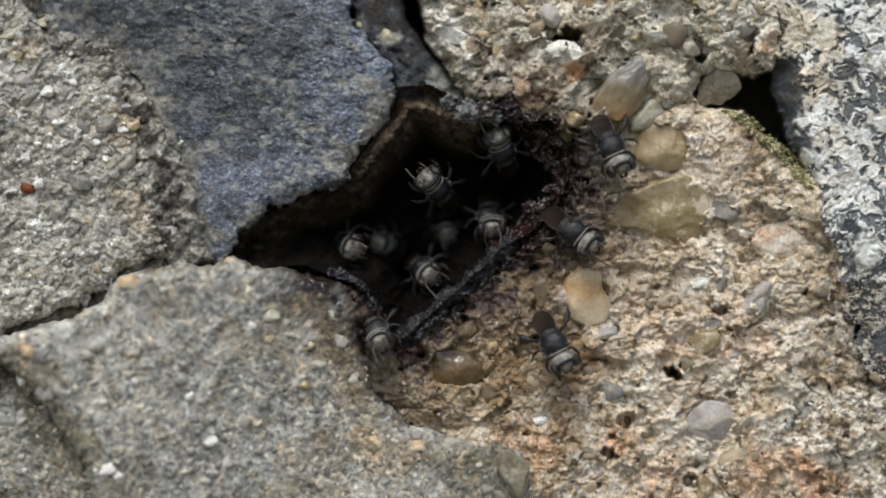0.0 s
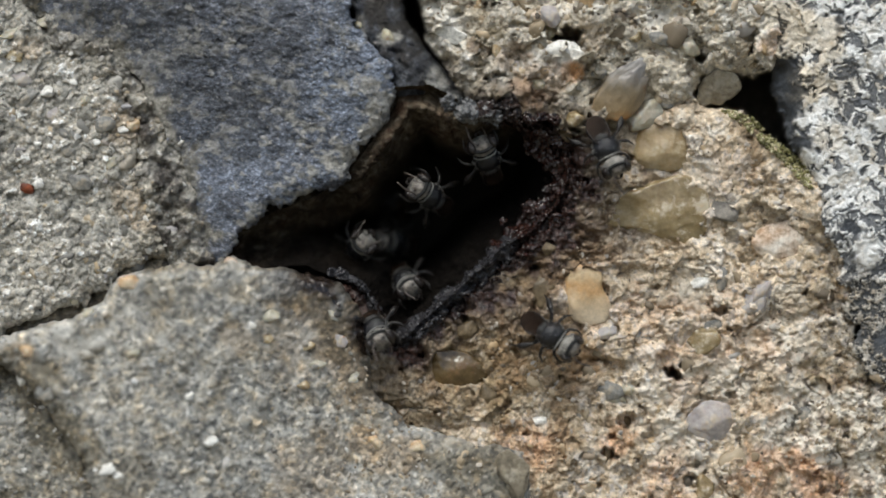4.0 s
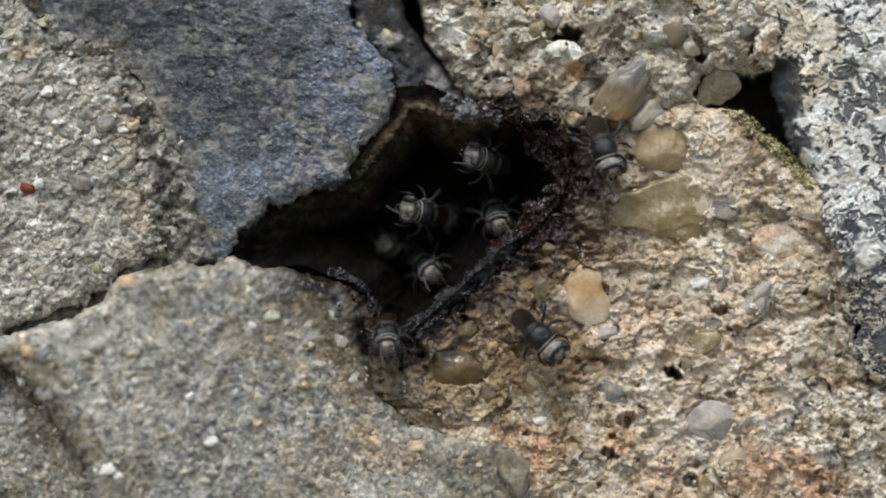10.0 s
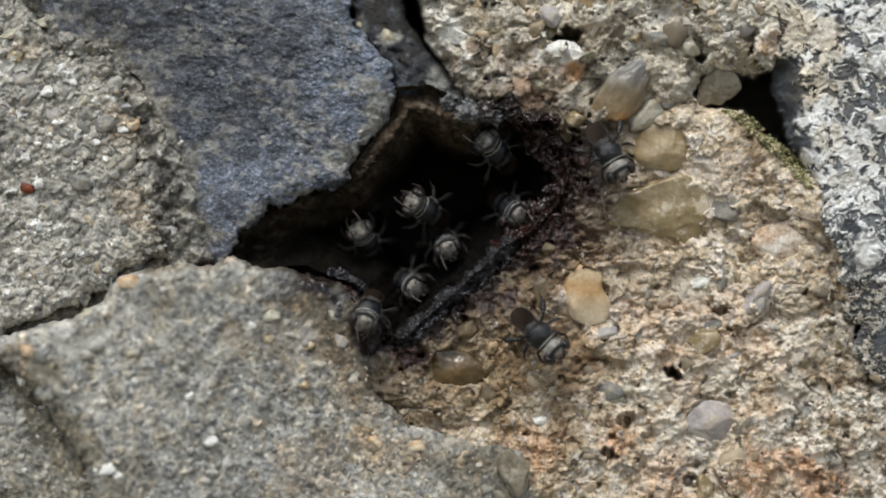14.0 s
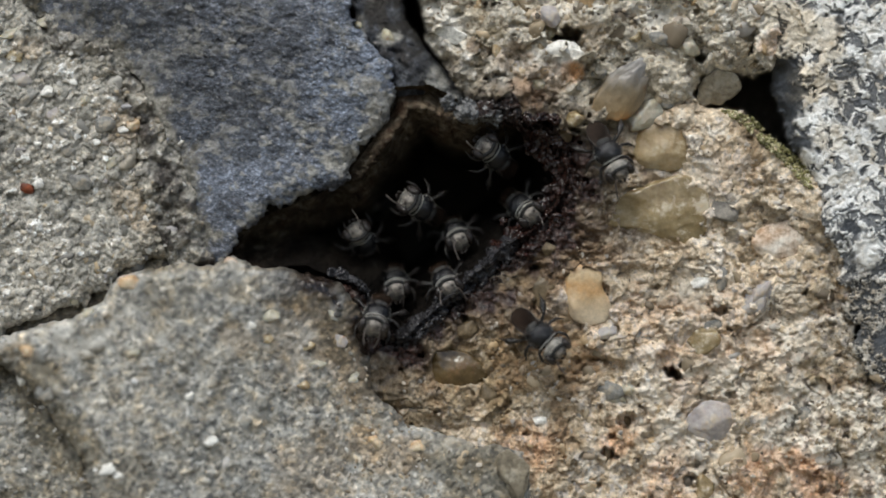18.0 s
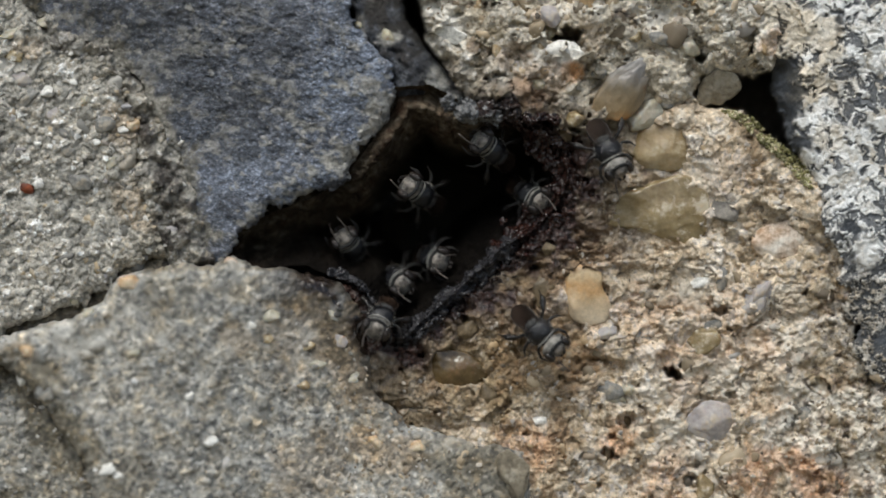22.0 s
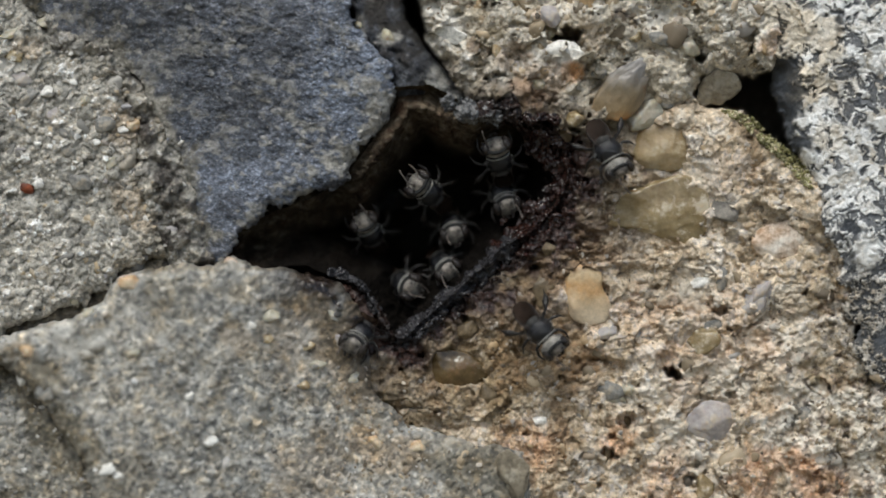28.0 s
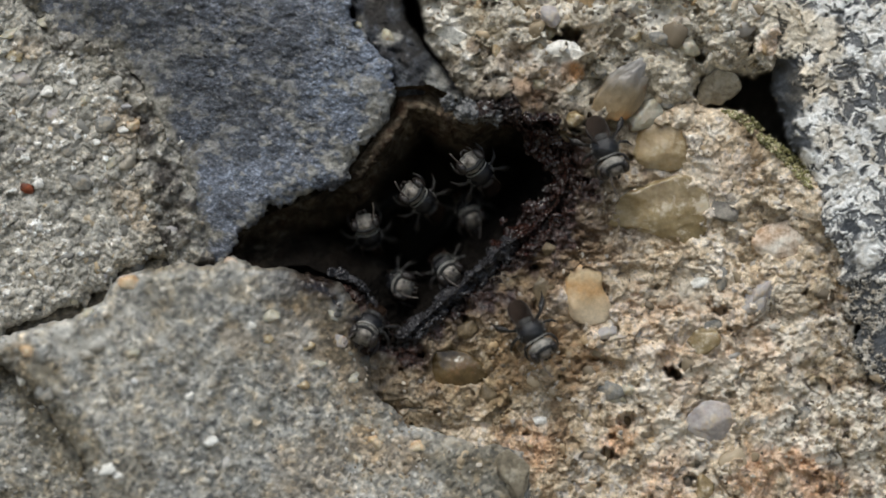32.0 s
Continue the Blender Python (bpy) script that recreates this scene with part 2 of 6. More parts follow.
def inside(u, v, outline):
    """Signed distance to a closed outline, positive inside."""
    pts = np.array(outline, float)
    best = np.full(np.shape(u), 1e9)
    odd = np.zeros(np.shape(u), bool)
    for (ax, ay), (bx, by) in zip(pts, np.roll(pts, -1, 0)):
        ex, ey = bx - ax, by - ay
        t = np.clip(((u - ax) * ex + (v - ay) * ey) / (ex * ex + ey * ey), 0, 1)
        best = np.minimum(best, (u - ax - t * ex) ** 2 + (v - ay - t * ey) ** 2)
        if ay != by:
            odd ^= ((ay > v) != (by > v)) & (u < (bx - ax) * (v - ay) / (by - ay) + ax)
    return np.where(odd, 1, -1) * np.sqrt(best)


def step01(x, a, b):
    t = np.clip((x - a) / (b - a), 0, 1)
    return t * t * (3 - 2 * t)


def near_line(u, v, line):
    """Distance to an open line, and how far v lies below it."""
    best = np.full(np.shape(u), 1e9)
    below = np.zeros(np.shape(u))
    for (ax, ay), (bx, by) in zip(line, line[1:]):
        ex, ey = bx - ax, by - ay
        t = np.clip(((u - ax) * ex + (v - ay) * ey) / (ex * ex + ey * ey), 0, 1)
        q = np.hypot(u - ax - t * ex, v - ay - t * ey)
        side = (ex * (v - ay) - ey * (u - ax)) / math.hypot(ex, ey)
        below = np.where(q < best, side, below)
        best = np.minimum(best, q)
    return best, below


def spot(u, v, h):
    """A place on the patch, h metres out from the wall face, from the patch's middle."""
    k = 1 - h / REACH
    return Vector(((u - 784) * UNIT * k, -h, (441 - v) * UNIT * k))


PITCH = 1.75
GU = np.arange(-95, 1664, PITCH)
GV = np.arange(-95, 978, PITCH)
TOP = np.full((len(GV), len(GU)), -0.019)     # outermost face over the whole patch


def surface(u, v):
    """The height of the wall face at a place."""
    i = int(np.clip(round((u + 95) / PITCH), 0, len(GU) - 1))
    j = int(np.clip(round((v + 95) / PITCH), 0, len(GV) - 1))
    return float(TOP[j, i])


def relief(name, outline, shape, material, rough_edge=5.0, skirt=9.0, mouth=1e9, drop=0.019):
    """One block of the wall: a relief inside an outline, with sides that go back into the wall."""
    us, vs = [p[0] for p in outline], [p[1] for p in outline]
    i0, i1 = np.searchsorted(GU, [min(us) - 30, max(us) + 30])
    j0, j1 = np.searchsorted(GV, [min(vs) - 30, max(vs) + 30])
    U, V = np.meshgrid(GU[i0:i1], GV[j0:j1])
    d = inside(U, V, outline) + rough_edge * fbm(U, V, 40, 3, 77) + 0.4 * rough_edge * fbm(U, V, 9, 2, 78)
    h, marks = shape(U, V, d)
    side = d < 0
    h = np.where(side, h - 0.0006 - drop * np.clip(-d / skirt, 0, 1), h)
    h = np.maximum(h, -0.021)
    keep = (d > -skirt) & (d < mouth)
    TOP[j0:j1, i0:i1] = np.where(d > (0 if drop > 0.01 else -skirt), np.maximum(TOP[j0:j1, i0:i1], h), TOP[j0:j1, i0:i1])
    index = np.cumsum(keep.ravel()).reshape(keep.shape) - 1
    full = keep[:-1, :-1] & keep[1:, :-1] & keep[:-1, 1:] & keep[1:, 1:]
    quads = np.stack([index[1:, :-1][full], index[1:, 1:][full], index[:-1, 1:][full], index[:-1, :-1][full]], 1)
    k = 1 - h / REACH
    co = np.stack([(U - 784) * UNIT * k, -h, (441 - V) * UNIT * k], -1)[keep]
    return grid_mesh(name, co, quads, {a: np.broadcast_to(m, U.shape)[keep] for a, m in marks.items()}, material)


def grid_mesh(name, co, quads, marks, material, smooth=True):
    me = bpy.data.meshes.new(name)
    me.vertices.add(len(co))
    me.vertices.foreach_set("co", co.astype(np.float32).ravel())
    n = quads.shape[1]
    me.loops.add(quads.size)
    me.loops.foreach_set("vertex_index", quads.astype(np.int32).ravel())
    me.polygons.add(len(quads))
    me.polygons.foreach_set("loop_start", np.arange(0, quads.size, n, dtype=np.int32))
    me.polygons.foreach_set("use_smooth", np.full(len(quads), smooth, bool))
    for a, m in marks.items():
        me.attributes.new(a, "FLOAT", "POINT").data.foreach_set("value", np.asarray(m, np.float32).ravel())
    me.update(calc_edges=True)
    me.validate()
    me.materials.append(material)
    ob = new(name, me)
    ob.location = BASE
    return ob


def spots(u, v, places, rough=0.55, seed=3):
    """A soft-edged patch mask from (u, v, radius, strength) places."""
    out = np.zeros(np.shape(u))
    wob = fbm(u, v, 45, 5, seed, 0.62)
    for a, b, r, s in places:
        q = np.hypot(u - a, v - b) / r + rough * wob
        out = np.maximum(out, s * (1 - step01(q, 0.55, 1.05)))
    return out


# the hollow of the nest, from the broken edge of the dark stone to the lower lip
HOLLOW = [(395, 462), (425, 405), (480, 375), (560, 345), (605, 320), (640, 270), (690, 210), (705, 170), (760, 166), (800, 190),
          (835, 212), (880, 195), (940, 205), (1000, 245), (1008, 300), (990, 360), (950, 405), (890, 440), (850, 480), (760, 560),
          (715, 602), (690, 592), (665, 545), (640, 508), (590, 492), (540, 472), (460, 478)]


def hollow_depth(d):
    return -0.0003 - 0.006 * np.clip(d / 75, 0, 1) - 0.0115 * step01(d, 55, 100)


def grains(u, v, seed, small=6.2, large=17.0, share=0.14, tall=0.00011):
    """Sand: height in metres and a tone for each grain."""
    f1, id1 = cells(u, v, small, seed)
    f2, id2 = cells(u + 4 * fbm(u, v, 12, 1, seed + 3), v, large, seed + 20)
    big = (id2 < share) & (f2 < 0.42)
    f3, id3 = cells(u + 5 * fbm(u, v, 18, 2, seed + 5), v + 5 * fbm(u, v, 18, 2, seed + 6), large * 1.75, seed + 50)
    huge = (id3 < share * 0.8) & (f3 < 0.42 - 0.1 * ((id3 * 91) % 1.0))
    h = tall * (1 - np.clip(f1, 0, 1) ** 2) * (0.3 + id1)
    h = np.where(big, h * 0.4 + 0.0002 * np.sqrt(np.clip(1 - (f2 / 0.42) ** 2, 0, 1)), h)
    tone = np.where(big, (id2 / share * 7.7) % 1.0, 0.06 + 0.88 * id1)
    h = np.where(huge, h * 0.2 + 0.00026 * np.sqrt(np.clip(1 - (f3 / 0.43) ** 2, 0, 1)), h)
    tone = np.where(huge, 0.2 + 0.75 * ((id3 / share * 5.3) % 1.0), tone)
    return h, tone


def grey_shape(level, lean, seed, marks_fn, sand=(6.2, 17.0, 0.14, 0.00011), rough=1.0, chips=0.0):
    def shape(u, v, d):
        g, tone = grains(u, v, seed, *sand)
        h = level + lean(u, v) + 0.0004 * fbm(u, v, 190, 3, seed + 1) + rough * (0.00022 * fbm(u, v, 42, 3, seed + 2) + 0.0001 * fbm(u, v, 13, 3, seed + 6, 0.6)) + g
        if chips:
            jag = 5 * fbm(u, v, 14, 2, seed + 7)
            wide, _, own = chunks(u + jag, v - jag, 24, seed + 8, 0.3)
            fine, _, small = chunks(u - jag, v + jag, 11, seed + 9, 0.3)
            h = h + chips * UNIT * (wide + fine)
            tone = np.clip(0.5 + 0.55 * (tone - 0.5) + chips * 0.45 * (own - 0.44) + chips * 0.55 * (small - 0.44), 0, 1)
        h = h - 0.0011 * np.exp(-np.clip(d, 0, None) / 9)
        return h, dict(tone=tone, **marks_fn(u, v, d))
    return shape


LEDGES = [([(1035, 632), (1100, 640), (1180, 636), (1240, 625), (1330, 590)], 0.0011, 70),
          ([(1050, 480), (1130, 470), (1210, 485), (1290, 500), (1350, 540)], 0.0007, 60),
          ([(1320, 455), (1380, 468), (1425, 450)], 0.0008, 40),
          ([(650, 690), (720, 720), (790, 745), (870, 740)], 0.0007, 50),
          ([(880, 690), (960, 700), (1040, 690)], 0.0005, 45),
          ([(1090, 745), (1150, 740), (1220, 770)], 0.0006, 35),
          ([(1330, 690), (1400, 700), (1470, 745)], 0.0006, 45),
          ([(860, 175), (930, 165), (1000, 180), (1040, 150)], 0.0008, 40),
          ([(800, 70), (870, 60), (960, 75), (1010, 105)], 0.0007, 40),
          ([(1040, 50), (1110, 60), (1200, 100)], 0.0006, 35)]


# beds of the large flush pebbles: u, v, half-widths, turn
BEDS = [(1168, 373, 96, 56, 0.14), (1170, 256, 52, 45, 0.0), (1256, 744, 41, 34, 0.0), (1040, 524, 39, 50, -0.3), (1378, 428, 45, 38, 0.1), (806, 650, 54, 40, 0.1)]


def tan_shape(level, seed, marks_fn, craggy=0.0007, lump=1.0):
    def shape(u, v, d):
        wu = u + 5 * fbm(u, v, 60, 2, seed + 30)
        wv = v + 5 * fbm(u, v, 60, 2, seed + 31)
        g, tone = grains(wu, wv, seed, 8.0, 24.0, 0.2, 0.00017)
        jag = 16 * fbm(u, v, 34, 4, seed + 32, 0.6)
        big, _, big_own = chunks(wu + jag, wv - jag, 74, seed + 80, 0.3)
        mid, _, mid_own = chunks(wu + 0.6 * jag, wv + 0.6 * jag, 27, seed + 90, 0.3)
        low, _, low_own = chunks(wu, wv, 11.5, seed + 100, 0.3)
        rough = 0.35 + 0.65 * step01(fbm(u, v, 130, 2, seed + 33), -0.5, 0.4)
        h = level + 0.0005 * fbm(u, v, 220, 2, seed + 1) + craggy * (1 - np.abs(fbm(wu, wv, 60, 4, seed + 2, 0.55)) - 0.6)
        h = h + UNIT * (0.75 * lump * big + 0.95 * rough * mid + 0.85 * rough * low) + 0.00013 * fbm(wu, wv, 24, 4, seed + 4, 0.6) + 0.35 * g
        h = h + 0.00016 * rough * fbm(wu, wv, 13, 3, seed + 36, 0.65)
        h = h - 0.0004 * lump * step01(fbm(wu, wv * 1.5, 34, 4, seed + 34, 0.6), 0.4, 0.8)
        for line, drop, reach in LEDGES:
            q, below = near_line(u, v + 7 * fbm(u, v, 30, 2, 5), line)
            rise = -drop * np.tanh(below / 4) * np.where(below < 0, np.exp(-q / reach), 0.8 * np.exp(-q / (reach * 0.35)))
            h = h + 0.55 * rise * (0.45 + 0.55 * fbm(u, v, 90, 1, 12))
        for a, b, r, depth in ((1192, 662, 14, 0.006), (1206, 648, 10, 0.004), (1178, 640, 24, 0.0007), (1275, 548, 9, 0.0015), (1110, 742, 14, 0.0012), (1078, 805, 13, 0.002), (1220, 855, 14, 0.002),
                               (1004, 62, 20, 0.0032), (975, 58, 13, 0.0016), (1236, 104, 10, 0.003), (912, 212, 16, 0.002), (965, 222, 12, 0.0016), (1330, 90, 9, 0.0014)):
            q = np.hypot((u - a) * 0.8, v - b) / r + 0.55 * fbm(u, v, 15, 3, 8)
            h = h - depth * (1 - step01(q, 0.5, 1.0))
        for a, b, wide, tall, turn in BEDS:
            x, y = (u - a) * math.cos(turn) + (v - b) * math.sin(turn), (v - b) * math.cos(turn) - (u - a) * math.sin(turn)
            bed = 1 - step01(np.hypot(x / wide, y / tall) + 0.3 * fbm(u, v, 30, 5, 15, 0.65), 0.78, 0.96)
            h = h * (1 - bed) + bed * (level - 0.0006)
        crease = np.abs(fbm(wu + 12 * fbm(u, v, 34, 3, seed + 61), wv * 1.35, 95, 4, seed + 60, 0.55)) + 0.3 * step01(fbm(u, v, 70, 3, seed + 62), -0.4, 0.2)
        h = h - 0.0002 * (1 - step01(crease, 0.0, 0.1))
        pit, own = cells(wu, wv, 46, seed + 63)
        h = h - 0.0009 * lump * np.where(own < 0.12 + 0.08 * lump, 1 - step01(pit + 0.12 * fbm(u, v, 10, 3, 64), 0.04, 0.14), 0)
        tone = np.clip(0.42 * tone + 0.3 * mid_own + 0.24 * low_own + 0.08 * (big_own - 0.5) + 0.16 * fbm(u, v, 70, 3, seed + 40), 0, 1)
        h = h - 0.0012 * np.exp(-np.clip(d, 0, None) / 10) * (1 - 0.85 * step01(v, 340, 420) * step01(u, 1380, 1430))
        return h, dict(tone=tone, **marks_fn(u, v, d))
    return shape


def no_marks(u, v):
    z = np.zeros(np.shape(u))
    return dict(stain=z, crust=z, resin=z, algae=z)


def near_hollow(u, v, reach, seed=31):
    d = -inside(u, v, HOLLOW)
    return 1 - step01(d / reach + 0.55 * fbm(u, v, 38, 4, seed), 0.1, 1.0)


def left_marks(u, v, d):
    m = no_marks(u, v)
    m["stain"] = spots(u, v, [(220, 215, 50, 0.4), (240, 360, 50, 0.4), (50, 85, 40, 0.4), (430, 610, 40, 0.35), (480, 590, 40, 0.3), (690, 800, 60, 0.5), (650, 780, 36, 0.6), (40, 622, 26, 0.35), (600, 620, 90, 0.45), (560, 555, 60, 0.4), (640, 690, 60, 0.5), (520, 620, 90, 0.25), (560, 830, 80, 0.3)])
    m["crust"] = 0.5 * step01(fbm(u, v, 60, 4, 41), 0.5, 0.9)
    edge = np.where((u > 150) & (v > 90) & (v < 480), np.exp(-np.clip(d, 0, None) / 22), 0)
    # olive stain; the soft lower-left groove's shade is painted into the same mask
    m["algae"] = np.clip(spots(u, v, [(25, 650, 50, 0.6), (70, 690, 55, 0.8), (105, 745, 60, 0.9), (130, 800, 55, 0.8), (10, 880, 26, 1.0), (90, 830, 80, 0.4), (200, 860, 70, 0.5), (290, 520, 60, 0.4), (700, 720, 70, 0.4), (610, 590, 75, 0.8), (560, 510, 60, 0.7), (850, 840, 110, 0.75), (800, 780, 60, 0.5), (650, 680, 50, 0.6)]) + 0.6 * edge, 0, 1)
    m["resin"] = np.clip(near_hollow(u, v, 80) * 0.97 + 0.5 * near_hollow(u, v, 170, 35), 0, 1) * step01(u, 430, 560) * (1 - spots(u, v, [(618, 530, 36, 0.5)]))
    return m


def joint_marks(u, v, d):
    m = no_marks(u, v)
    m["algae"] = 0.2 + 0.3 * fbm(u, v, 50, 3, 47)
    m["crust"] = 0.5 * step01(fbm(u, v, 22, 4, 50, 0.65), 0.1, 0.6)
    # noise darkens the joint; spot 285, 315 paints a small gap's shade
    m["resin"] = np.clip(0.3 + 0.7 * fbm(u, v, 26, 4, 49, 0.65) + spots(u, v, [(285, 315, 22, 0.8), (330, 430, 40, 0.5), (380, 470, 40, 0.5), (265, 215, 25, 0.5)]), 0, 0.9)
    return m


def crack_marks(u, v, d):
    m = no_marks(u, v)
    # olive dirt and the crack's shade, put in through the algae and resin masks
    m["algae"] = m["algae"] + 0.9
    m["resin"] = 0.4 + 0.3 * fbm(u, v, 20, 3, 59)
    return m


def gap_marks(u, v, d):
    m = no_marks(u, v)
    # no resin here: its near-black covers the gap to paint in its shade
    m["resin"] = m["resin"] + 0.88
    return m


def upper_marks(u, v, d):
    m = right_marks(u, v, d)
    m["resin"] = np.clip(m["resin"] * 0.55 + spots(u, v, [(1108, 34, 20, 0.95), (1096, 24, 14, 0.8), (1082, 52, 12, 0.7), (1250, 92, 16, 0.7), (1290, 108, 18, 0.6), (840, 78, 16, 0.5)], 0.9) * step01(fbm(u, v, 12, 3, 57), -0.5, 0.1), 0, 1)
    # olive stain; crevice and cavity shade painted in by noise and spots
    m["algae"] = np.clip(0.6 * m["algae"] + 0.5 * step01(fbm(u, v, 44, 5, 58, 0.68), 0.05, 0.45) + spots(u, v, [(850, 40, 60, 0.5), (1000, 60, 40, 0.8), (820, 150, 60, 0.6), (900, 190, 70, 0.6), (1000, 200, 50, 0.5), (1060, 130, 36, 0.5)], 0.9), 0, 1)
    m["crust"] = np.clip(m["crust"] + spots(u, v, [(796, 48, 26, 1.0), (775, 25, 16, 0.9), (1008, 92, 26, 1.0), (982, 82, 14, 0.8), (908, 142, 24, 0.9), (1295, 45, 36, 0.7), (1060, 14, 20, 0.6), (1160, 30, 30, 0.5)], 0.9), 0, 1)
    m["stain"] = np.clip(m["stain"] + spots(u, v, [(1022, 122, 18, 0.4), (900, 100, 30, 0.2), (960, 30, 26, 0.3), (930, 170, 30, 0.35), (835, 82, 14, 0.3)], 0.9), 0, 1)
    return m


def right_marks(u, v, d):
    m = no_marks(u, v)
    m["stain"] = spots(u, v, [(1014, 128, 26, 0.6), (1340, 835, 60, 0.4), (1430, 845, 55, 0.55), (1460, 872, 36, 0.5), (1090, 775, 40, 0.4), (1180, 850, 60, 0.25), (960, 150, 50, 0.25), (1150, 590, 90, 0.1), (930, 790, 60, 0.3), (950, 580, 130, 0.15), (1000, 460, 90, 0.2), (1010, 660, 80, 0.15), (1050, 60, 40, 0.15), (1300, 300, 60, 0.12), (1290, 590, 70, 0.15), (1380, 70, 40, 0.4)])
    pale = spots(u, v, [(800, 55, 55, 1), (990, 85, 50, 1), (910, 145, 40, 0.8), (1240, 520, 60, 0.9), (1380, 540, 60, 0.9), (1400, 620, 70, 0.8), (1400, 780, 60, 0.8), (1270, 310, 50, 0.7), (1240, 690, 60, 0.5), (1150, 545, 50, 0.5), (1320, 40, 60, 0.5), (950, 720, 40, 0.5), (1150, 705, 70, 0.6), (1290, 680, 70, 0.6), (1200, 780, 70, 0.6), (1000, 650, 60, 0.1)])
    m["crust"] = np.clip(0.7 * pale + 0.75 * step01(fbm(u, v, 26, 5, 43, 0.68), 0.42, 0.72), 0, 1) * (0.7 + 0.3 * fbm(u, v, 9, 3, 48)) * 0.85 + 0.22 * (1 - step01(v, 120, 260))
    m["crust"] = np.clip(m["crust"] + 0.5 * step01(u, 1060, 1250) * step01(v, 520, 640) * step01(fbm(u, v, 30, 5, 55, 0.7), 0.0, 0.3), 0, 1)
    rim = step01(u + 45 * fbm(u, v, 60, 4, 51) + 40 * step01(v, 480, 700), 1405, 1490)
    m["crust"] = np.clip(m["crust"] * (1 - 0.5 * rim) + 0.75 * rim * step01(fbm(u, v, 20, 4, 52, 0.65), 0.0, 0.5), 0, 1)
    m["algae"] = spots(u, v, [(1350, 250, 50, 0.6), (1430, 500, 70, 0.5), (1010, 770, 40, 0.6), (1470, 650, 60, 0.6), (960, 600, 130, 0.85), (890, 640, 120, 1.0), (1000, 660, 90, 0.75), (1080, 620, 60, 0.5), (1010, 570, 70, 0.6), (1000, 425, 85, 0.8), (935, 500, 85, 0.95), (860, 560, 85, 0.9), (775, 612, 70, 0.9), (1040, 340, 55, 0.6), (700, 725, 110, 0.8), (800, 655, 110, 0.9), (880, 680, 80, 0.8), (760, 690, 90, 0.8), (690, 650, 80, 0.8), (920, 570, 80, 0.8), (1500, 800, 70, 0.3), (1240, 640, 40, 0.3)])
    m["crust"] = np.clip(m["crust"] + 0.75 * step01(u, 1350, 1450) * step01(v, 600, 720) * step01(fbm(u, v, 24, 5, 56, 0.7), -0.3, 0.1), 0, 1)
    m["algae"] = np.clip(m["algae"] + 0.7 * rim * step01(-fbm(u, v, 24, 4, 53, 0.65), 0.0, 0.45), 0, 1)
    m["stain"] = np.clip(m["stain"] + 0.16 * step01(fbm(u, v, 34, 4, 60, 0.65), 0.12, 0.5) * step01(v, 440, 560), 0, 1)
    m["resin"] = np.clip(0.7 * rim * step01(-fbm(u, v, 14, 4, 54, 0.7), 0.22, 0.5) + 1.05 * near_hollow(u, v, 80) * (0.75 + 0.25 * step01(u - 0.3 * v, 500, 780)) + (0.36 + 0.2 * step01(u - 0.3 * v, 600, 850)) * near_hollow(u, v, 190, 33), 0, 1)
    return m


# ---- the wall: blocks of mortar and stone ----
LEFT_BLOCK = [(-95, -95), (45, -95), (48, 0), (78, 32), (110, 82), (190, 90), (215, 140), (236, 190), (262, 240), (252, 310), (276, 370),
              (304, 440), (308, 460), (270, 468), (218, 482), (200, 508), (150, 542), (100, 556), (40, 572), (0, 588), (-95, 640)]
LOWER_BLOCK = [(-95, 660), (0, 603), (42, 586), (100, 568), (155, 552), (180, 534), (211, 489), (270, 474), (320, 470), (380, 470),
               (410, 456), (450, 472), (510, 472), (560, 486), (602, 502), (640, 562), (652, 640), (662, 700), (722, 748), (800, 772), (872, 788), (928, 796),
               (940, 850), (935, 975), (175, 975), (160, 860), (130, 785), (60, 695), (0, 645), (-95, 720)]
CORNER_BLOCK = [(-95, 690), (0, 632), (70, 682), (145, 772), (182, 855), (200, 975), (-95, 975)]
RIGHT_BLOCK = [(590, 500), (640, 508), (665, 548), (690, 596), (715, 606), (760, 564), (850, 484), (890, 444), (950, 409), (990, 362),
               (1008, 300), (1004, 255), (1020, 215), (1100, 200), (1180, 185), (1222, 160), (1252, 190), (1308, 203), (1366, 258),
               (1402, 292), (1470, 330), (1495, 420), (1508, 520), (1520, 610), (1550, 660), (1600, 700), (1664, 740), (1664, 975), (600, 975), (580, 700)]
UPPER_BLOCK = [(742, -95), (746, 25), (766, 88), (790, 134), (840, 186), (880, 200), (935, 222), (985, 240), (1035, 238), (1110, 215),
               (1180, 195), (1226, 172), (1242, 138), (1264, 118), (1295, 128), (1330, 138), (1362, 130), (1388, 95), (1400, -95)]
LICHEN_STONE = [(1358, -95), (1360, 100), (1374, 180), (1398, 272), (1442, 310), (1464, 420), (1494, 470), (1478, 492), (1508, 516), (1488, 548), (1518, 580), (1500, 612),
                (1545, 670), (1600, 690), (1664, 700), (1664, -95)]
DARK_STONE = [(40, -95), (50, 0), (80, 30), (112, 78), (190, 84), (230, 126), (262, 172), (300, 234), (322, 296), (326, 356), (340, 414),
              (344, 450), (372, 466), (398, 458), (425, 407), (480, 377), (560, 347), (603, 322), (640, 272), (690, 212), (706, 172),
              (692, 112), (655, 68), (628, 30), (612, -20), (600, -95)]
SIDE_FACET = [(590, -95), (622, 20), (640, 80), (676, 120), (704, 176), (760, 170), (800, 194), (835, 216), (866, 200), (814, 152),
              (786, 118), (746, 84), (712, 10), (692, -95)]

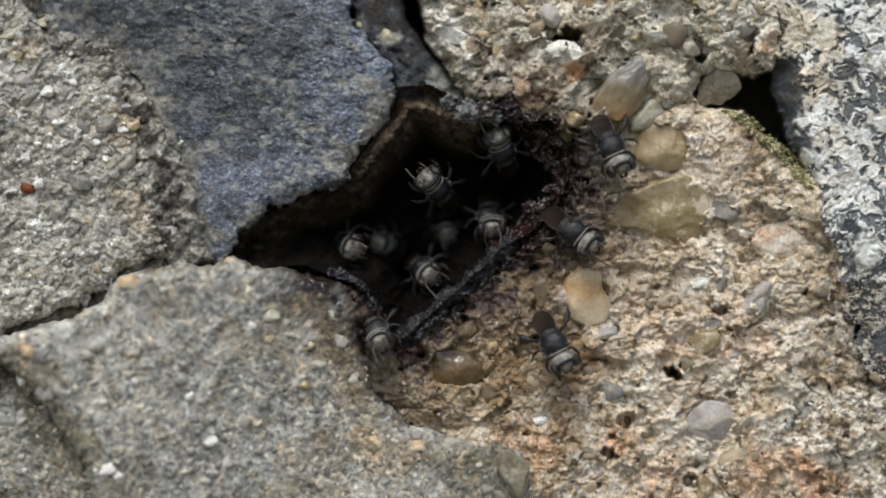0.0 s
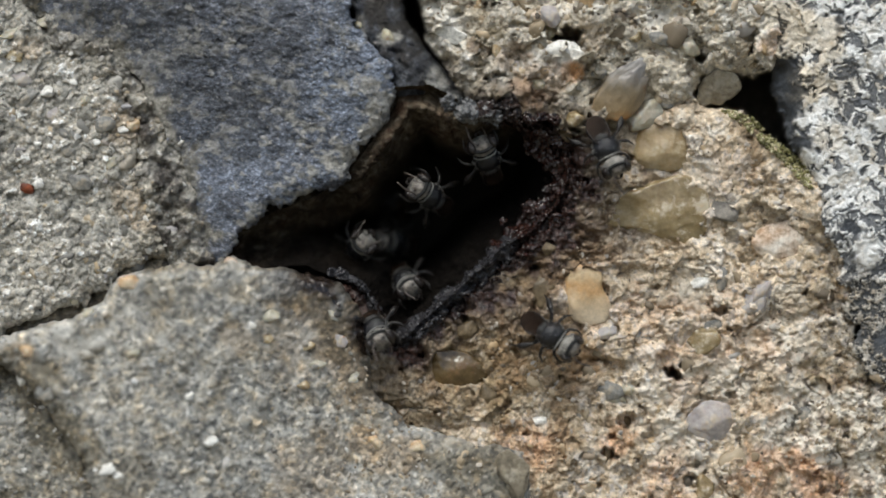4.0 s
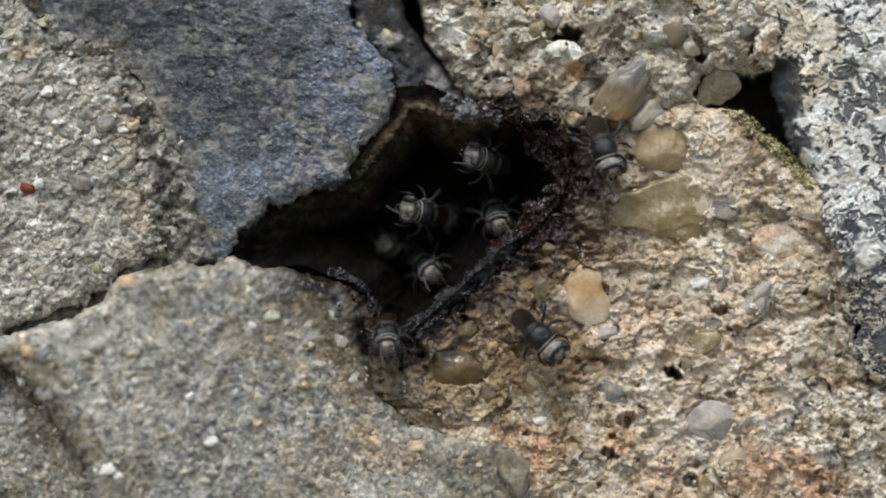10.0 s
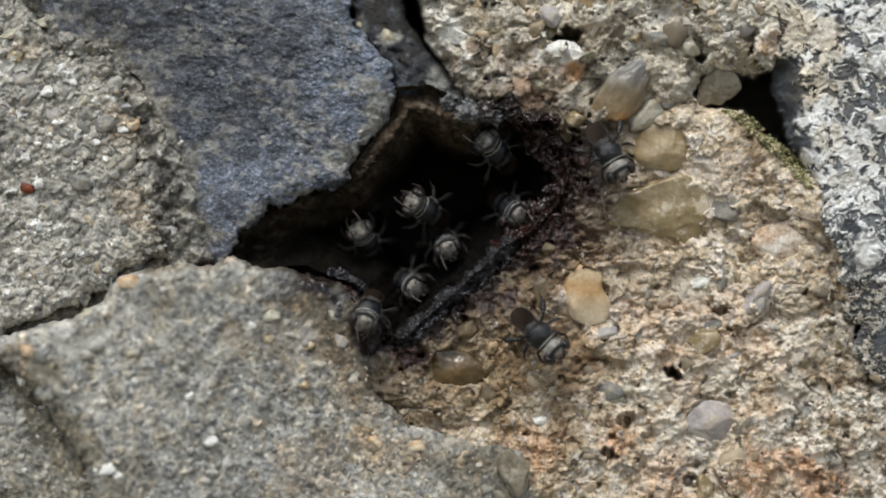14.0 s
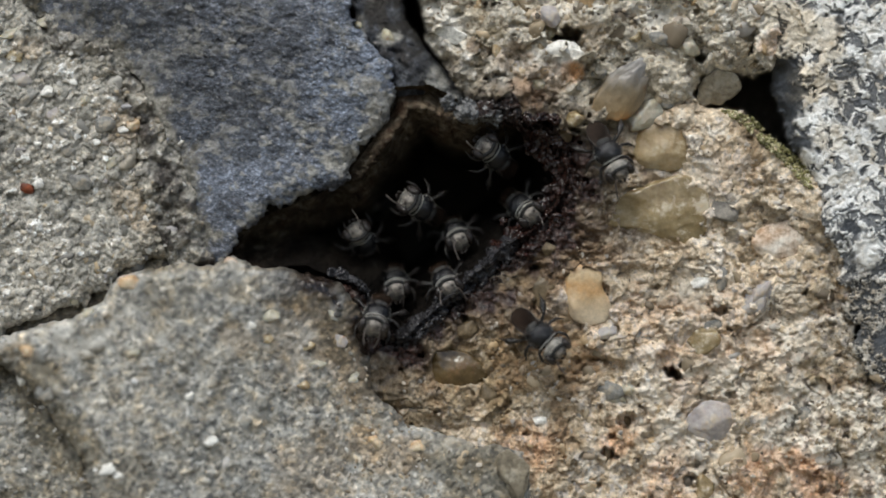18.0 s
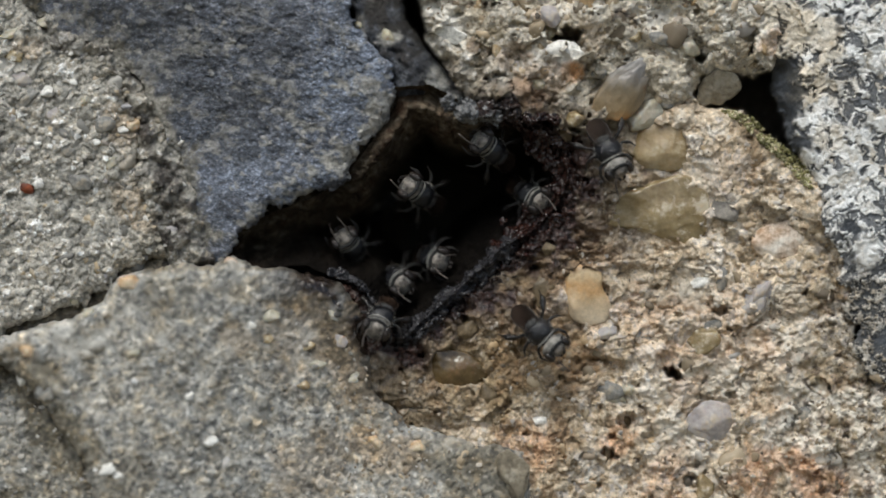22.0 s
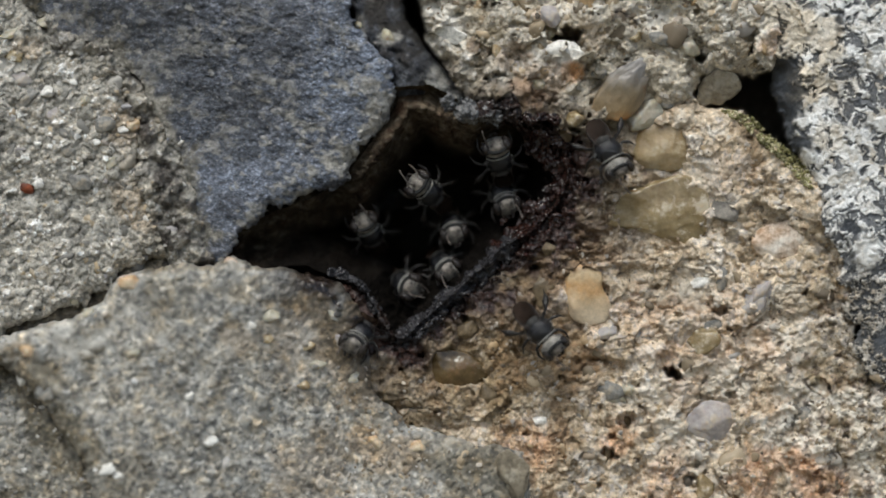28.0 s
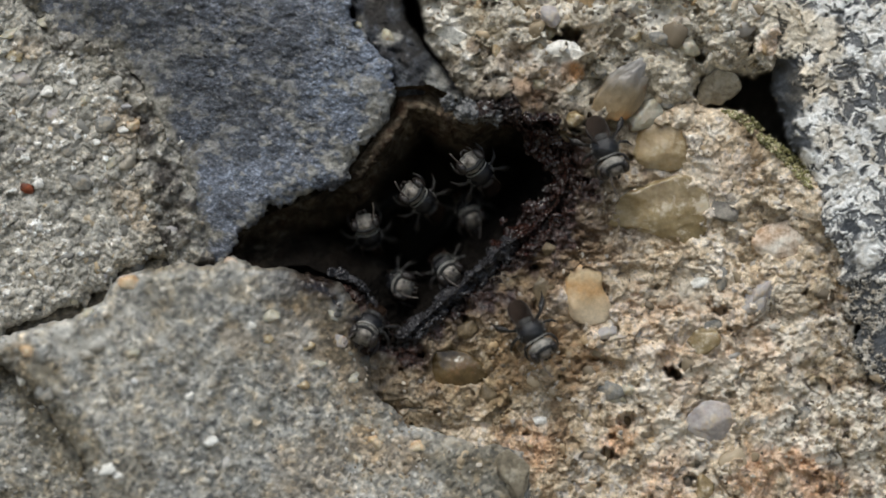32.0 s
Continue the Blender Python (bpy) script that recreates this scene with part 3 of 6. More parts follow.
JOINT = [(30, -95), (40, 0), (70, 42), (100, 97), (180, 106), (205, 150), (236, 235), (232, 310), (262, 390), (290, 450), (296, 476), (345, 480),
         (395, 476), (375, 440), (362, 380), (356, 300), (340, 235), (300, 165), (255, 105), (200, 66), (130, 50), (98, 10), (85, -95)]
CRACK = [(-95, 610), (0, 560), (90, 535), (150, 520), (190, 490), (215, 462), (300, 440), (330, 490), (230, 520), (180, 580), (90, 605), (0, 640), (-95, 720)]
left_mortar = tagged(relief("mortar_left", LEFT_BLOCK, grey_shape(0.0003, lambda u, v: 0.0, 101, left_marks, (7.5, 21.0, 0.3, 0.0001), 0.8, 0.8), GREY_MORTAR, 10.0),
                     "rough grey sandy mortar block beside the dark stone", "mortar", kind="structure")
lower_mortar = tagged(relief("mortar_lower", LOWER_BLOCK, grey_shape(0.0016, lambda u, v: 0.0031 * step01(840 - u - 0.2 * v, 0, 460), 131, left_marks, (6.2, 17.0, 0.06, 0.00006), 0.55), SOFT_MORTAR),
                      "grey sandy mortar block under a thin crack", "mortar", kind="structure")
corner_mortar = tagged(relief("mortar_corner", CORNER_BLOCK, grey_shape(0.0024, lambda u, v: 0.0, 161, left_marks, (6.2, 17.0, 0.06, 0.00006), 0.8), SOFT_MORTAR),
                       "recessed olive-stained grey mortar", "mortar", kind="structure")
joint_mortar = tagged(relief("mortar_joint", JOINT, grey_shape(-0.0001, lambda u, v: 0.0005 - 0.0008 * step01(u - 0.55 * v, 130, 175), 171, joint_marks, (7.5, 21.0, 0.3, 0.00014), 2.0, 0.8), GREY_MORTAR, 9.0),
                      "dirty grey mortar joint along the dark stone", "mortar", kind="structure")
tagged(relief("mortar_crack", CRACK, grey_shape(-0.0006, lambda u, v: 0.0, 181, crack_marks), GREY_MORTAR),
                      "dark crack between two mortar blocks", "mortar", kind="structure")
GAP = [(1225, 95), (1390, 95), (1440, 300), (1390, 320), (1300, 240), (1225, 190)]
tagged(relief("mortar_gap", GAP, grey_shape(-0.009, lambda u, v: 0.0, 191, gap_marks), GREY_MORTAR),
                    "deep dark gap beside the lichened stone", "mortar", kind="structure")
right_mortar = tagged(relief("mortar_right", RIGHT_BLOCK, tan_shape(0.0, 201, right_marks, 0.00025), TAN_MORTAR, 6.0),
                      "craggy tan lime mortar with embedded river pebbles", "mortar", kind="structure")
upper_mortar = tagged(relief("mortar_upper", UPPER_BLOCK, tan_shape(0.0005, 241, upper_marks, 0.0006, 1.7), PALE_MORTAR, 7.0),
                      "lumpy tan lime mortar with white crusts", "mortar", kind="structure")


STONE_FOOT = [(50, 0), (80, 30), (112, 78), (190, 84), (230, 126), (262, 172), (300, 234), (322, 296), (326, 356), (340, 414), (344, 450)]


def stone_shape(u, v, d):
    a = math.radians(14)
    s, w = u * math.cos(a) + v * math.sin(a), (v * math.cos(a) - u * math.sin(a)) * 1.4
    jag = 8 * fbm(u, v, 26, 3, 308)
    flake, _, _ = chunks(s + jag, w + jag, 46, 315, 0.2)
    chip, _, chip_own = chunks(s + 0.5 * jag, w - 0.5 * jag, 15, 316, 0.22)
    h = 0.0007 + 0.0007 * step01(330 - v, 0, 450) + 0.0005 * step01(v, 250, 460) + 0.0004 * fbm(u, v, 300, 2, 301) + 0.0003 * fbm(s, w, 130, 4, 302, 0.5)
    h = h + UNIT * (0.22 * flake + 0.6 * chip + 0.6 * chunks(s - 0.4 * jag, w, 7.5, 321, 0.25)[0]) + 0.00009 * fbm(s, w, 26, 4, 314, 0.6)
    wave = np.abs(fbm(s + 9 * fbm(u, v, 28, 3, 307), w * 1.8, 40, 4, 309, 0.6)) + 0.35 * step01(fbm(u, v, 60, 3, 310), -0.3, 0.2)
    # this mask cuts the groove and also colours the cleft's shade black
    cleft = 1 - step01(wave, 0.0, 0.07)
    h = h - 0.00014 * cleft
    h = h - 0.0009 * np.exp(-np.clip(d, 0, None) / 12) * step01(u + 0.35 * v, 440, 520)
    q = near_line(u, v, STONE_FOOT)[0]
    sunk = np.exp(-(q / 95) ** 2)
    h = h * (1 - sunk) + 0.0002 * sunk + 0.0003 * sunk * fbm(u, v, 36, 4, 317, 0.6)
    # cream mottles, denser towards the broken edge; a bluish clean face; darker up and to the left
    lower = step01(u + 0.5 * v, 420, 760) * step01(v, 20, 150)
    rim = np.exp(-np.clip(d, 0, None) / 30) * step01(u + 0.6 * v, 560, 690) * step01(v, 70, 150)
    clump = fbm(s + jag, w, 64, 5, 305, 0.62) + 0.7 * fbm(s, w, 17, 3, 306, 0.6)
    crust = step01(clump + 0.34 * lower + 0.3 * rim - 0.02, 0.42, 0.95) * (0.4 + 0.5 * lower)
    crust = np.maximum(crust, 0.7 * (chip_own > 0.955) * step01(fbm(u, v, 9, 2, 318), -0.5, 0.2))
    crust = np.maximum(crust, spots(u, v, [(440, 25, 36, 0.35), (370, 60, 36, 0.4), (408, 86, 16, 0.8), (357, 84, 14, 0.7), (355, 60, 26, 0.3), (480, 106, 12, 0.6)], 0.8) * step01(fbm(s, w, 14, 3, 319), -0.5, 0.3))
    blue = np.clip(spots(u, v, [(640, 130, 90, 0.95), (600, 190, 70, 0.6), (470, 340, 110, 0.5), (400, 390, 80, 0.45), (330, 215, 50, 0.5), (560, 290, 70, 0.5), (640, 30, 50, 0.6)], 0.8) + 0.25 * fbm(u, v, 40, 3, 320), 0, 1)
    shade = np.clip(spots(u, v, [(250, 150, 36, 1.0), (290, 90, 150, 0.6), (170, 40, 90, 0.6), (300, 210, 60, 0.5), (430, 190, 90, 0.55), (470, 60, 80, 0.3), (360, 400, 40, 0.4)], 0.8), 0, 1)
    dirt = step01(1.15 * np.exp(-q / 30) + 0.7 * fbm(u, v, 26, 5, 304, 0.7), 0.35, 0.95) * 0.9
    dirt = np.maximum(dirt, spots(u, v, [(150, 30, 90, 0.5), (110, 60, 50, 0.7), (270, 200, 40, 0.6), (345, 430, 60, 0.6)], 1.2) * step01(fbm(u, v, 15, 4, 322, 0.7), -0.25, 0.3))
    # darkens a thin strip of the stone along the hollow
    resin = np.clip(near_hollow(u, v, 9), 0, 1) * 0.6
    return h, dict(crust=np.clip(crust, 0, 1), resin=resin, cleft=0.8 * cleft, blue=blue, shade=shade, dirt=dirt)


def facet_shape(u, v, d):
    h = -0.0004 - 0.0012 * step01(u - 0.8 * v, 580, 720) + 0.0005 * fbm(u, v, 60, 5, 311, 0.62) + 0.0001 * fbm(u, v, 11, 2, 312)
    h = h - 0.0007 * np.exp(-np.clip(d, 0, None) / 8)
    crust = 0.6 * step01(fbm(u, v, 40, 4, 313), 0.35, 0.9) + spots(u, v, [(685, 65, 22, 0.9), (830, 205, 26, 0.6), (812, 182, 34, 1.0), (848, 202, 30, 1.0), (780, 150, 30, 0.7)])
    h = h - 0.0009 * step01(fbm(u * 0.8 + v * 0.5, v - u, 70, 4, 316, 0.6), 0.1, 0.7)
    # masks darken the side face; resin paints in the black hollow at its top
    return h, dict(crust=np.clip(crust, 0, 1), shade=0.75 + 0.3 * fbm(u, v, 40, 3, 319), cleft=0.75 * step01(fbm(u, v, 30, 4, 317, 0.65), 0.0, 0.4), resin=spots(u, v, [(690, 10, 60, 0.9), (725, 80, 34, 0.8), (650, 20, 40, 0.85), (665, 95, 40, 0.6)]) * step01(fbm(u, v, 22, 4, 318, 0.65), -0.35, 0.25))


def lichen_shape(u, v, d):
    bare = spots(u, v, [(1540, 560, 120, 0.8), (1490, 40, 50, 0.8), (1558, 260, 50, 0.8), (1395, 185, 40, 1), (1425, 265, 36, 1), (1520, 690, 80, 0.6), (1440, 90, 40, 0.6)], 1.1)
    lush = spots(u, v, [(1500, 280, 200, 1.25), (1440, 50, 90, 0.9), (1530, 120, 140, 1.2), (1500, 450, 70, 0.8)], 0.9)
    bare = np.maximum(bare, (1 - step01(d + 10 * fbm(u, v, 30, 3, 331), 24, 52)) * step01(v, 95, 125) * (1 - step01(v, 290, 340)))
    scaly = step01(0.42 + fbm(u, v, 80, 5, 321, 0.65) + 0.55 * lush - 1.2 * bare - 0.15 * step01(v, 520, 640), 0.0, 0.35)
    wu, wv = u + 9 * fbm(u, v, 20, 3, 327), v + 9 * fbm(u, v, 20, 3, 328)
    lift, _, own = chunks(wu + 7 * fbm(u, v, 11, 2, 336), wv + 7 * fbm(u, v, 11, 2, 337), 17, 326, 0.25)
    fine, _, fine_own = chunks(wu, wv, 8, 332, 0.3)
    gap = step01(fbm(wu, wv, 15, 4, 333, 0.7) + 0.5 * fbm(u, v, 60, 2, 335), 0.1, 0.38)
    tone = np.clip(0.62 * own + 0.3 * fine_own + 0.22 * fbm(u, v, 60, 3, 334) + 0.24, 0, 1)
    scaly = scaly * (1 - 0.9 * gap)
    scaly = np.clip(scaly + (0.4 + 0.35 * (1 - step01(d, 15, 60))) * step01(fbm(u, v, 17, 5, 329, 0.85), 0.3, 0.6) * step01(v, 400, 480) + spots(u, v, [(1535, 455, 30, 0.9)]), 0, 1)
    mossy = step01(v, 430, 520) * (1 - step01(d + 18 * fbm(u, v, 40, 3, 338), 34, 84))
    scaly = np.clip(scaly + 0.75 * mossy * step01(fbm(u, v, 13, 5, 339, 0.85), -0.02, 0.3), 0, 1)
    tone = np.clip(tone - 0.28 * mossy, 0, 1)
    h = 0.0007 + 0.0006 * fbm(u, v, 200, 3, 324) + (1 - 0.8 * np.clip(bare, 0, 1)) * (0.0002 * fbm(u, v, 46, 3, 330) + UNIT * (0.6 * lift + 0.5 * fine) + 0.00016 * fbm(wu, wv, 15, 4, 333, 0.7)) + 0.00026 * scaly - 0.0012 * np.exp(-np.clip(d, 0, None) / 11) * (1 - 0.85 * step01(v, 340, 420))
    h = h - 0.0008 * (1 - step01(u - 0.22 * v, 1350, 1385)) * step01(v, 90, 130)
    stain = 0.6 * mossy + spots(u, v, [(1430, 135, 50, 1.0), (1460, 240, 30, 0.6), (1395, 50, 70, 1.0), (1450, 70, 50, 0.8), (1500, 160, 40, 0.4), (1380, 100, 40, 0.8)])
    return h, dict(crust=scaly, stain=stain, tone=tone)


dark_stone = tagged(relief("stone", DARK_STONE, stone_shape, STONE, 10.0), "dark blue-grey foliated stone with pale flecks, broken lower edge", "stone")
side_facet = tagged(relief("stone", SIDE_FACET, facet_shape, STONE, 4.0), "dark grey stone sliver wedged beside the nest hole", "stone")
tagged(relief("stone", LICHEN_STONE, lichen_shape, LICHEN, 7.0), "dark stone crusted with white lichen", "stone")


def hollow_shape(u, v, d):
    h = hollow_depth(d) + (0.0007 * fbm(u, v, 40, 6, 401, 0.68) + 0.00014 * fbm(u, v, 12, 3, 402)) * step01(d, -4, 14)
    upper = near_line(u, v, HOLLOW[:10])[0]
    # dust fades inward and downward, putting the hollow's shade into the colour
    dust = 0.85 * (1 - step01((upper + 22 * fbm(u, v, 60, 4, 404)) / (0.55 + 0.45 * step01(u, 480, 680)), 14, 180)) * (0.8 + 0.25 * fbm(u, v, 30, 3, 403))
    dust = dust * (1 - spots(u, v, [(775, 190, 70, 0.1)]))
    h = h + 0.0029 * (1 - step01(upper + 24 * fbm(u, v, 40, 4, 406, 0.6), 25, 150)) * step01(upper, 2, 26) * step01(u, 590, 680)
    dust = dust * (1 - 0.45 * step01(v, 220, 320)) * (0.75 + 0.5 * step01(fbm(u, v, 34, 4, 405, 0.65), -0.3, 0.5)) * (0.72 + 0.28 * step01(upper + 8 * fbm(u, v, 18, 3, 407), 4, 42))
    return h, dict(dust=np.clip(dust, 0, 1))


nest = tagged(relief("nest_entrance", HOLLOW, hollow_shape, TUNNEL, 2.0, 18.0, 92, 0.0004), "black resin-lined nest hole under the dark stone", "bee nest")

# wall core behind the joints, the wall round the patch, and the ground
def slab(bm, x0, x1, y0, y1, z0, z1):
    r = bmesh.ops.create_cube(bm, size=1)
    bmesh.ops.scale(bm, vec=(x1 - x0, y1 - y0, z1 - z0), verts=r["verts"])
    bmesh.ops.translate(bm, vec=((x0 + x1) / 2, (y0 + y1) / 2, (z0 + z1) / 2), verts=r["verts"])


def mesh_of(name, bm, material, smooth=False):
    me = bpy.data.meshes.new(name)
    bm.to_mesh(me)
    bm.free()
    if smooth:
        me.polygons.foreach_set("use_smooth", np.ones(len(me.polygons), bool))
    if material:
        me.materials.append(material)
    return me


def part(name, bm, material, parent, label="", smooth=True):
    ob = new(name, mesh_of(name, bm, material, smooth))
    ob.parent = parent
    if label:
        ob["label"] = label
    return ob


bm = bmesh.new()
slab(bm, -0.06, 0.06, 0.019, 0.06, -0.045, 0.045)
core = tagged(new("wall_core", mesh_of("wall_core", bm, EARTH)), "dark earthy core behind the joints", "wall", kind="structure")
core.location = BASE
bm = bmesh.new()
WX, WT, WB = 0.0345, 0.0208, -0.0208
slab(bm, -1.5, -WX, 0.0005, 0.3, -1.0, 0.8)
slab(bm, WX, 1.5, 0.0005, 0.3, -1.0, 0.8)
slab(bm, -WX, WX, 0.0005, 0.3, WT, 0.8)
slab(bm, -WX, WX, 0.0005, 0.3, -1.0, WB)
wall = tagged(new("wall", mesh_of("wall", bm, OLD_WALL)), "old weathered mortared stone wall", "wall", kind="structure")
wall.location = BASE
bm = bmesh.new()
bmesh.ops.create_grid(bm, x_segments=8, y_segments=8, size=400)
tagged(new("ground", mesh_of("ground", bm, GROUND)), "bare earth ground before the wall", "ground", kind="structure")

# ---- pebbles set in the mortar ----
P_AMBER = pebble_material("amber_quartz", (0.46, 0.21, 0.055), (0.72, 0.62, 0.46), 0.26, 190, None, 0.4)
P_GRITTY = pebble_material("olive_gritty_stone", (0.12, 0.1, 0.07), (0.29, 0.25, 0.18), 0.85, 700, (0.36, 0.33, 0.27))
P_BROWN = pebble_material("brown_flint", (0.24, 0.165, 0.075), (0.44, 0.345, 0.21), 0.16, 260, (0.5, 0.42, 0.3), 0.35)
P_OLIVE = pebble_material("olive_grey_pebble", (0.14, 0.098, 0.042), (0.37, 0.29, 0.165), 0.12, 190, (0.6, 0.52, 0.4), 0.35)
P_PINK = pebble_material("pink_white_quartz", (0.42, 0.25, 0.13), (0.7, 0.63, 0.54), 0.5, 420, (0.74, 0.7, 0.62))
P_WET = pebble_material("wet_olive_quartz", (0.035, 0.023, 0.01), (0.14, 0.095, 0.04), 0.14, 330, (0.17, 0.1, 0.05), 0.3)
P_DARK = pebble_material("dark_brown_pebble", (0.07, 0.05, 0.026), (0.17, 0.125, 0.07), 0.4)
P_SLATE = pebble_material("dark_grey_pebble", (0.1, 0.09, 0.075), (0.24, 0.215, 0.18), 0.4)
P_GREY = pebble_material("grey_pebble", (0.13, 0.128, 0.12), (0.28, 0.27, 0.245), 0.5, 420, (0.4, 0.34, 0.25))
P_LILAC = pebble_material("lilac_grey_pebble", (0.3, 0.265, 0.25), (0.46, 0.42, 0.4), 0.5, 330, (0.5, 0.42, 0.31), 0.35)
P_PALE = pebble_material("pale_quartz", (0.3, 0.27, 0.19), (0.54, 0.5, 0.41), 0.35, 330, (0.44, 0.37, 0.27), 0.5)
P_WHITE = pebble_material("white_quartz", (0.66, 0.64, 0.58), (0.82, 0.8, 0.75), 0.45)
P_RUST = pebble_material("rust_red_grain", (0.05, 0.012, 0.006), (0.24, 0.06, 0.02), 0.6)



def two_tone_pebble(name, stops):
    """Quartz pebble whose colour runs from its lower to its upper end."""
    m, t, p = nodes_of(name)
    xyz = t.nodes.new("ShaderNodeSeparateXYZ")
    t.links.new(t.nodes.new("ShaderNodeTexCoord").outputs["Object"], xyz.inputs[0])
    along = node(t, "ShaderNodeMapRange", From_Min=-0.0022, From_Max=0.0022)
    t.links.new(xyz.outputs[2], along.inputs[0])
    c = blend(t, 0.4, along.outputs[0], noise_tex(t, 420, 6, 0.75))
    c = ramp(t, c, stops)
    c = blend(t, 0.5, c, ramp(t, noise_tex(t, 2600, 5, 0.7), [(0.28, grey(0.5)), (0.5, grey(1.0)), (0.72, grey(1.4))]), "MULTIPLY")
    c = blend(t, ramp(t, noise_tex(t, 900, 4, 0.65), [(0.6, grey(0.0)), (0.7, grey(0.55))]), c, (0.2, 0.11, 0.045))
    t.links.new(c, p.inputs["Base Color"])
    p.inputs["Roughness"].default_value = 0.3
    bump(t, p, noise_tex(t, 1500, 5, 0.7), 0.4, 0.00015)
    return m


P_WEDGE = two_tone_pebble("ochre_grey_wedge", [(0.16, (0.42, 0.19, 0.05)), (0.3, (0.27, 0.19, 0.1)), (0.52, (0.2, 0.16, 0.105)), (0.66, (0.17, 0.156, 0.14)), (0.82, (0.22, 0.213, 0.21))])
P_TOFFEE = two_tone_pebble("cream_amber_quartz", [(0.25, (0.66, 0.55, 0.4)), (0.46, (0.57, 0.43, 0.27)), (0.58, (0.42, 0.25, 0.1)), (0.7, (0.52, 0.4, 0.24)), (0.82, (0.34, 0.19, 0.07))])
PEBBLE_SEED = [500]


def worn_stone(rnd, fineness, lumpy):
    """A unit stone: a ball cut by soft facets and rounded by wear."""
    facets = []
    for n in range(15):
        f = Vector((rnd.gauss(0, 1), rnd.gauss(0, 1), rnd.gauss(0, 1))).normalized()
        facets.append((f, rnd.uniform(0.95 - 1.9 * lumpy, 1.0)))
    off = Vector((rnd.uniform(0, 90), rnd.uniform(0, 90), rnd.uniform(0, 90)))
    bm = bmesh.new()
    bmesh.ops.create_icosphere(bm, subdivisions=fineness, radius=1.0)
    for p in bm.verts:
        q = p.co.normalized()
        soft = 1.08 ** -30
        for f, reach in facets:
            k = q.dot(f)
            if k > 0.05:
                soft += (k / reach) ** 30
        p.co = q * soft ** (-1 / 30) * (1 + 0.6 * lumpy * noise.noise(q * 1.4 + off) + min(0.07, 0.4 * lumpy) * noise.noise(q * 3.2 + off) + min(0.05, 0.2 * lumpy) * noise.noise(q * 5 + off) + 0.012 * noise.noise(q * 14 + off))
    wide, high = max(abs(p.co.x) for p in bm.verts), max(abs(p.co.z) for p in bm.verts)
    for p in bm.verts:
        p.co.x, p.co.z = p.co.x / wide, p.co.z / high
    return bm


def pebble(parent, u, v, a, b, turn, material, label, out=0.35, flat=0.5, lumpy=0.12, face=None, notch=0.0):
    """A worn, faceted pebble with half-widths a and b; 'out' is how much of its thickness stands proud."""
    PEBBLE_SEED[0] += 1
    rnd = random.Random(PEBBLE_SEED[0])
    bm = worn_stone(rnd, 5 if a > 30 else 4 if a > 14 else 3, lumpy)
    t = math.radians(turn)
    thick = flat * min(a, b)
    for p in bm.verts:
        x, z = p.co.x * a, p.co.z * b
        p.co = Vector((x * math.cos(t) + z * math.sin(t), p.co.y * thick, -x * math.sin(t) + z * math.cos(t))) * UNIT
    if notch:
        for p in bm.verts:
            w = math.exp(-((p.co.x / (a * UNIT) - 0.9) ** 2 + (p.co.z / (b * UNIT) - 0.22) ** 2) / 0.16)
            p.co.x -= notch * a * UNIT * w
    ob = part("pebble", bm, material, parent, label)
    h = face if face is not None else float(np.median([surface(u + dx, v + dy) for dx in (-a * 0.7, 0, a * 0.7) for dy in (-b * 0.7, 0, b * 0.7)]))
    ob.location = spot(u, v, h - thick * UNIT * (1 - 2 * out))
    if a > 12:
        SET_STONES.append((u, v, 0.9 * max(a, b)))
    return ob


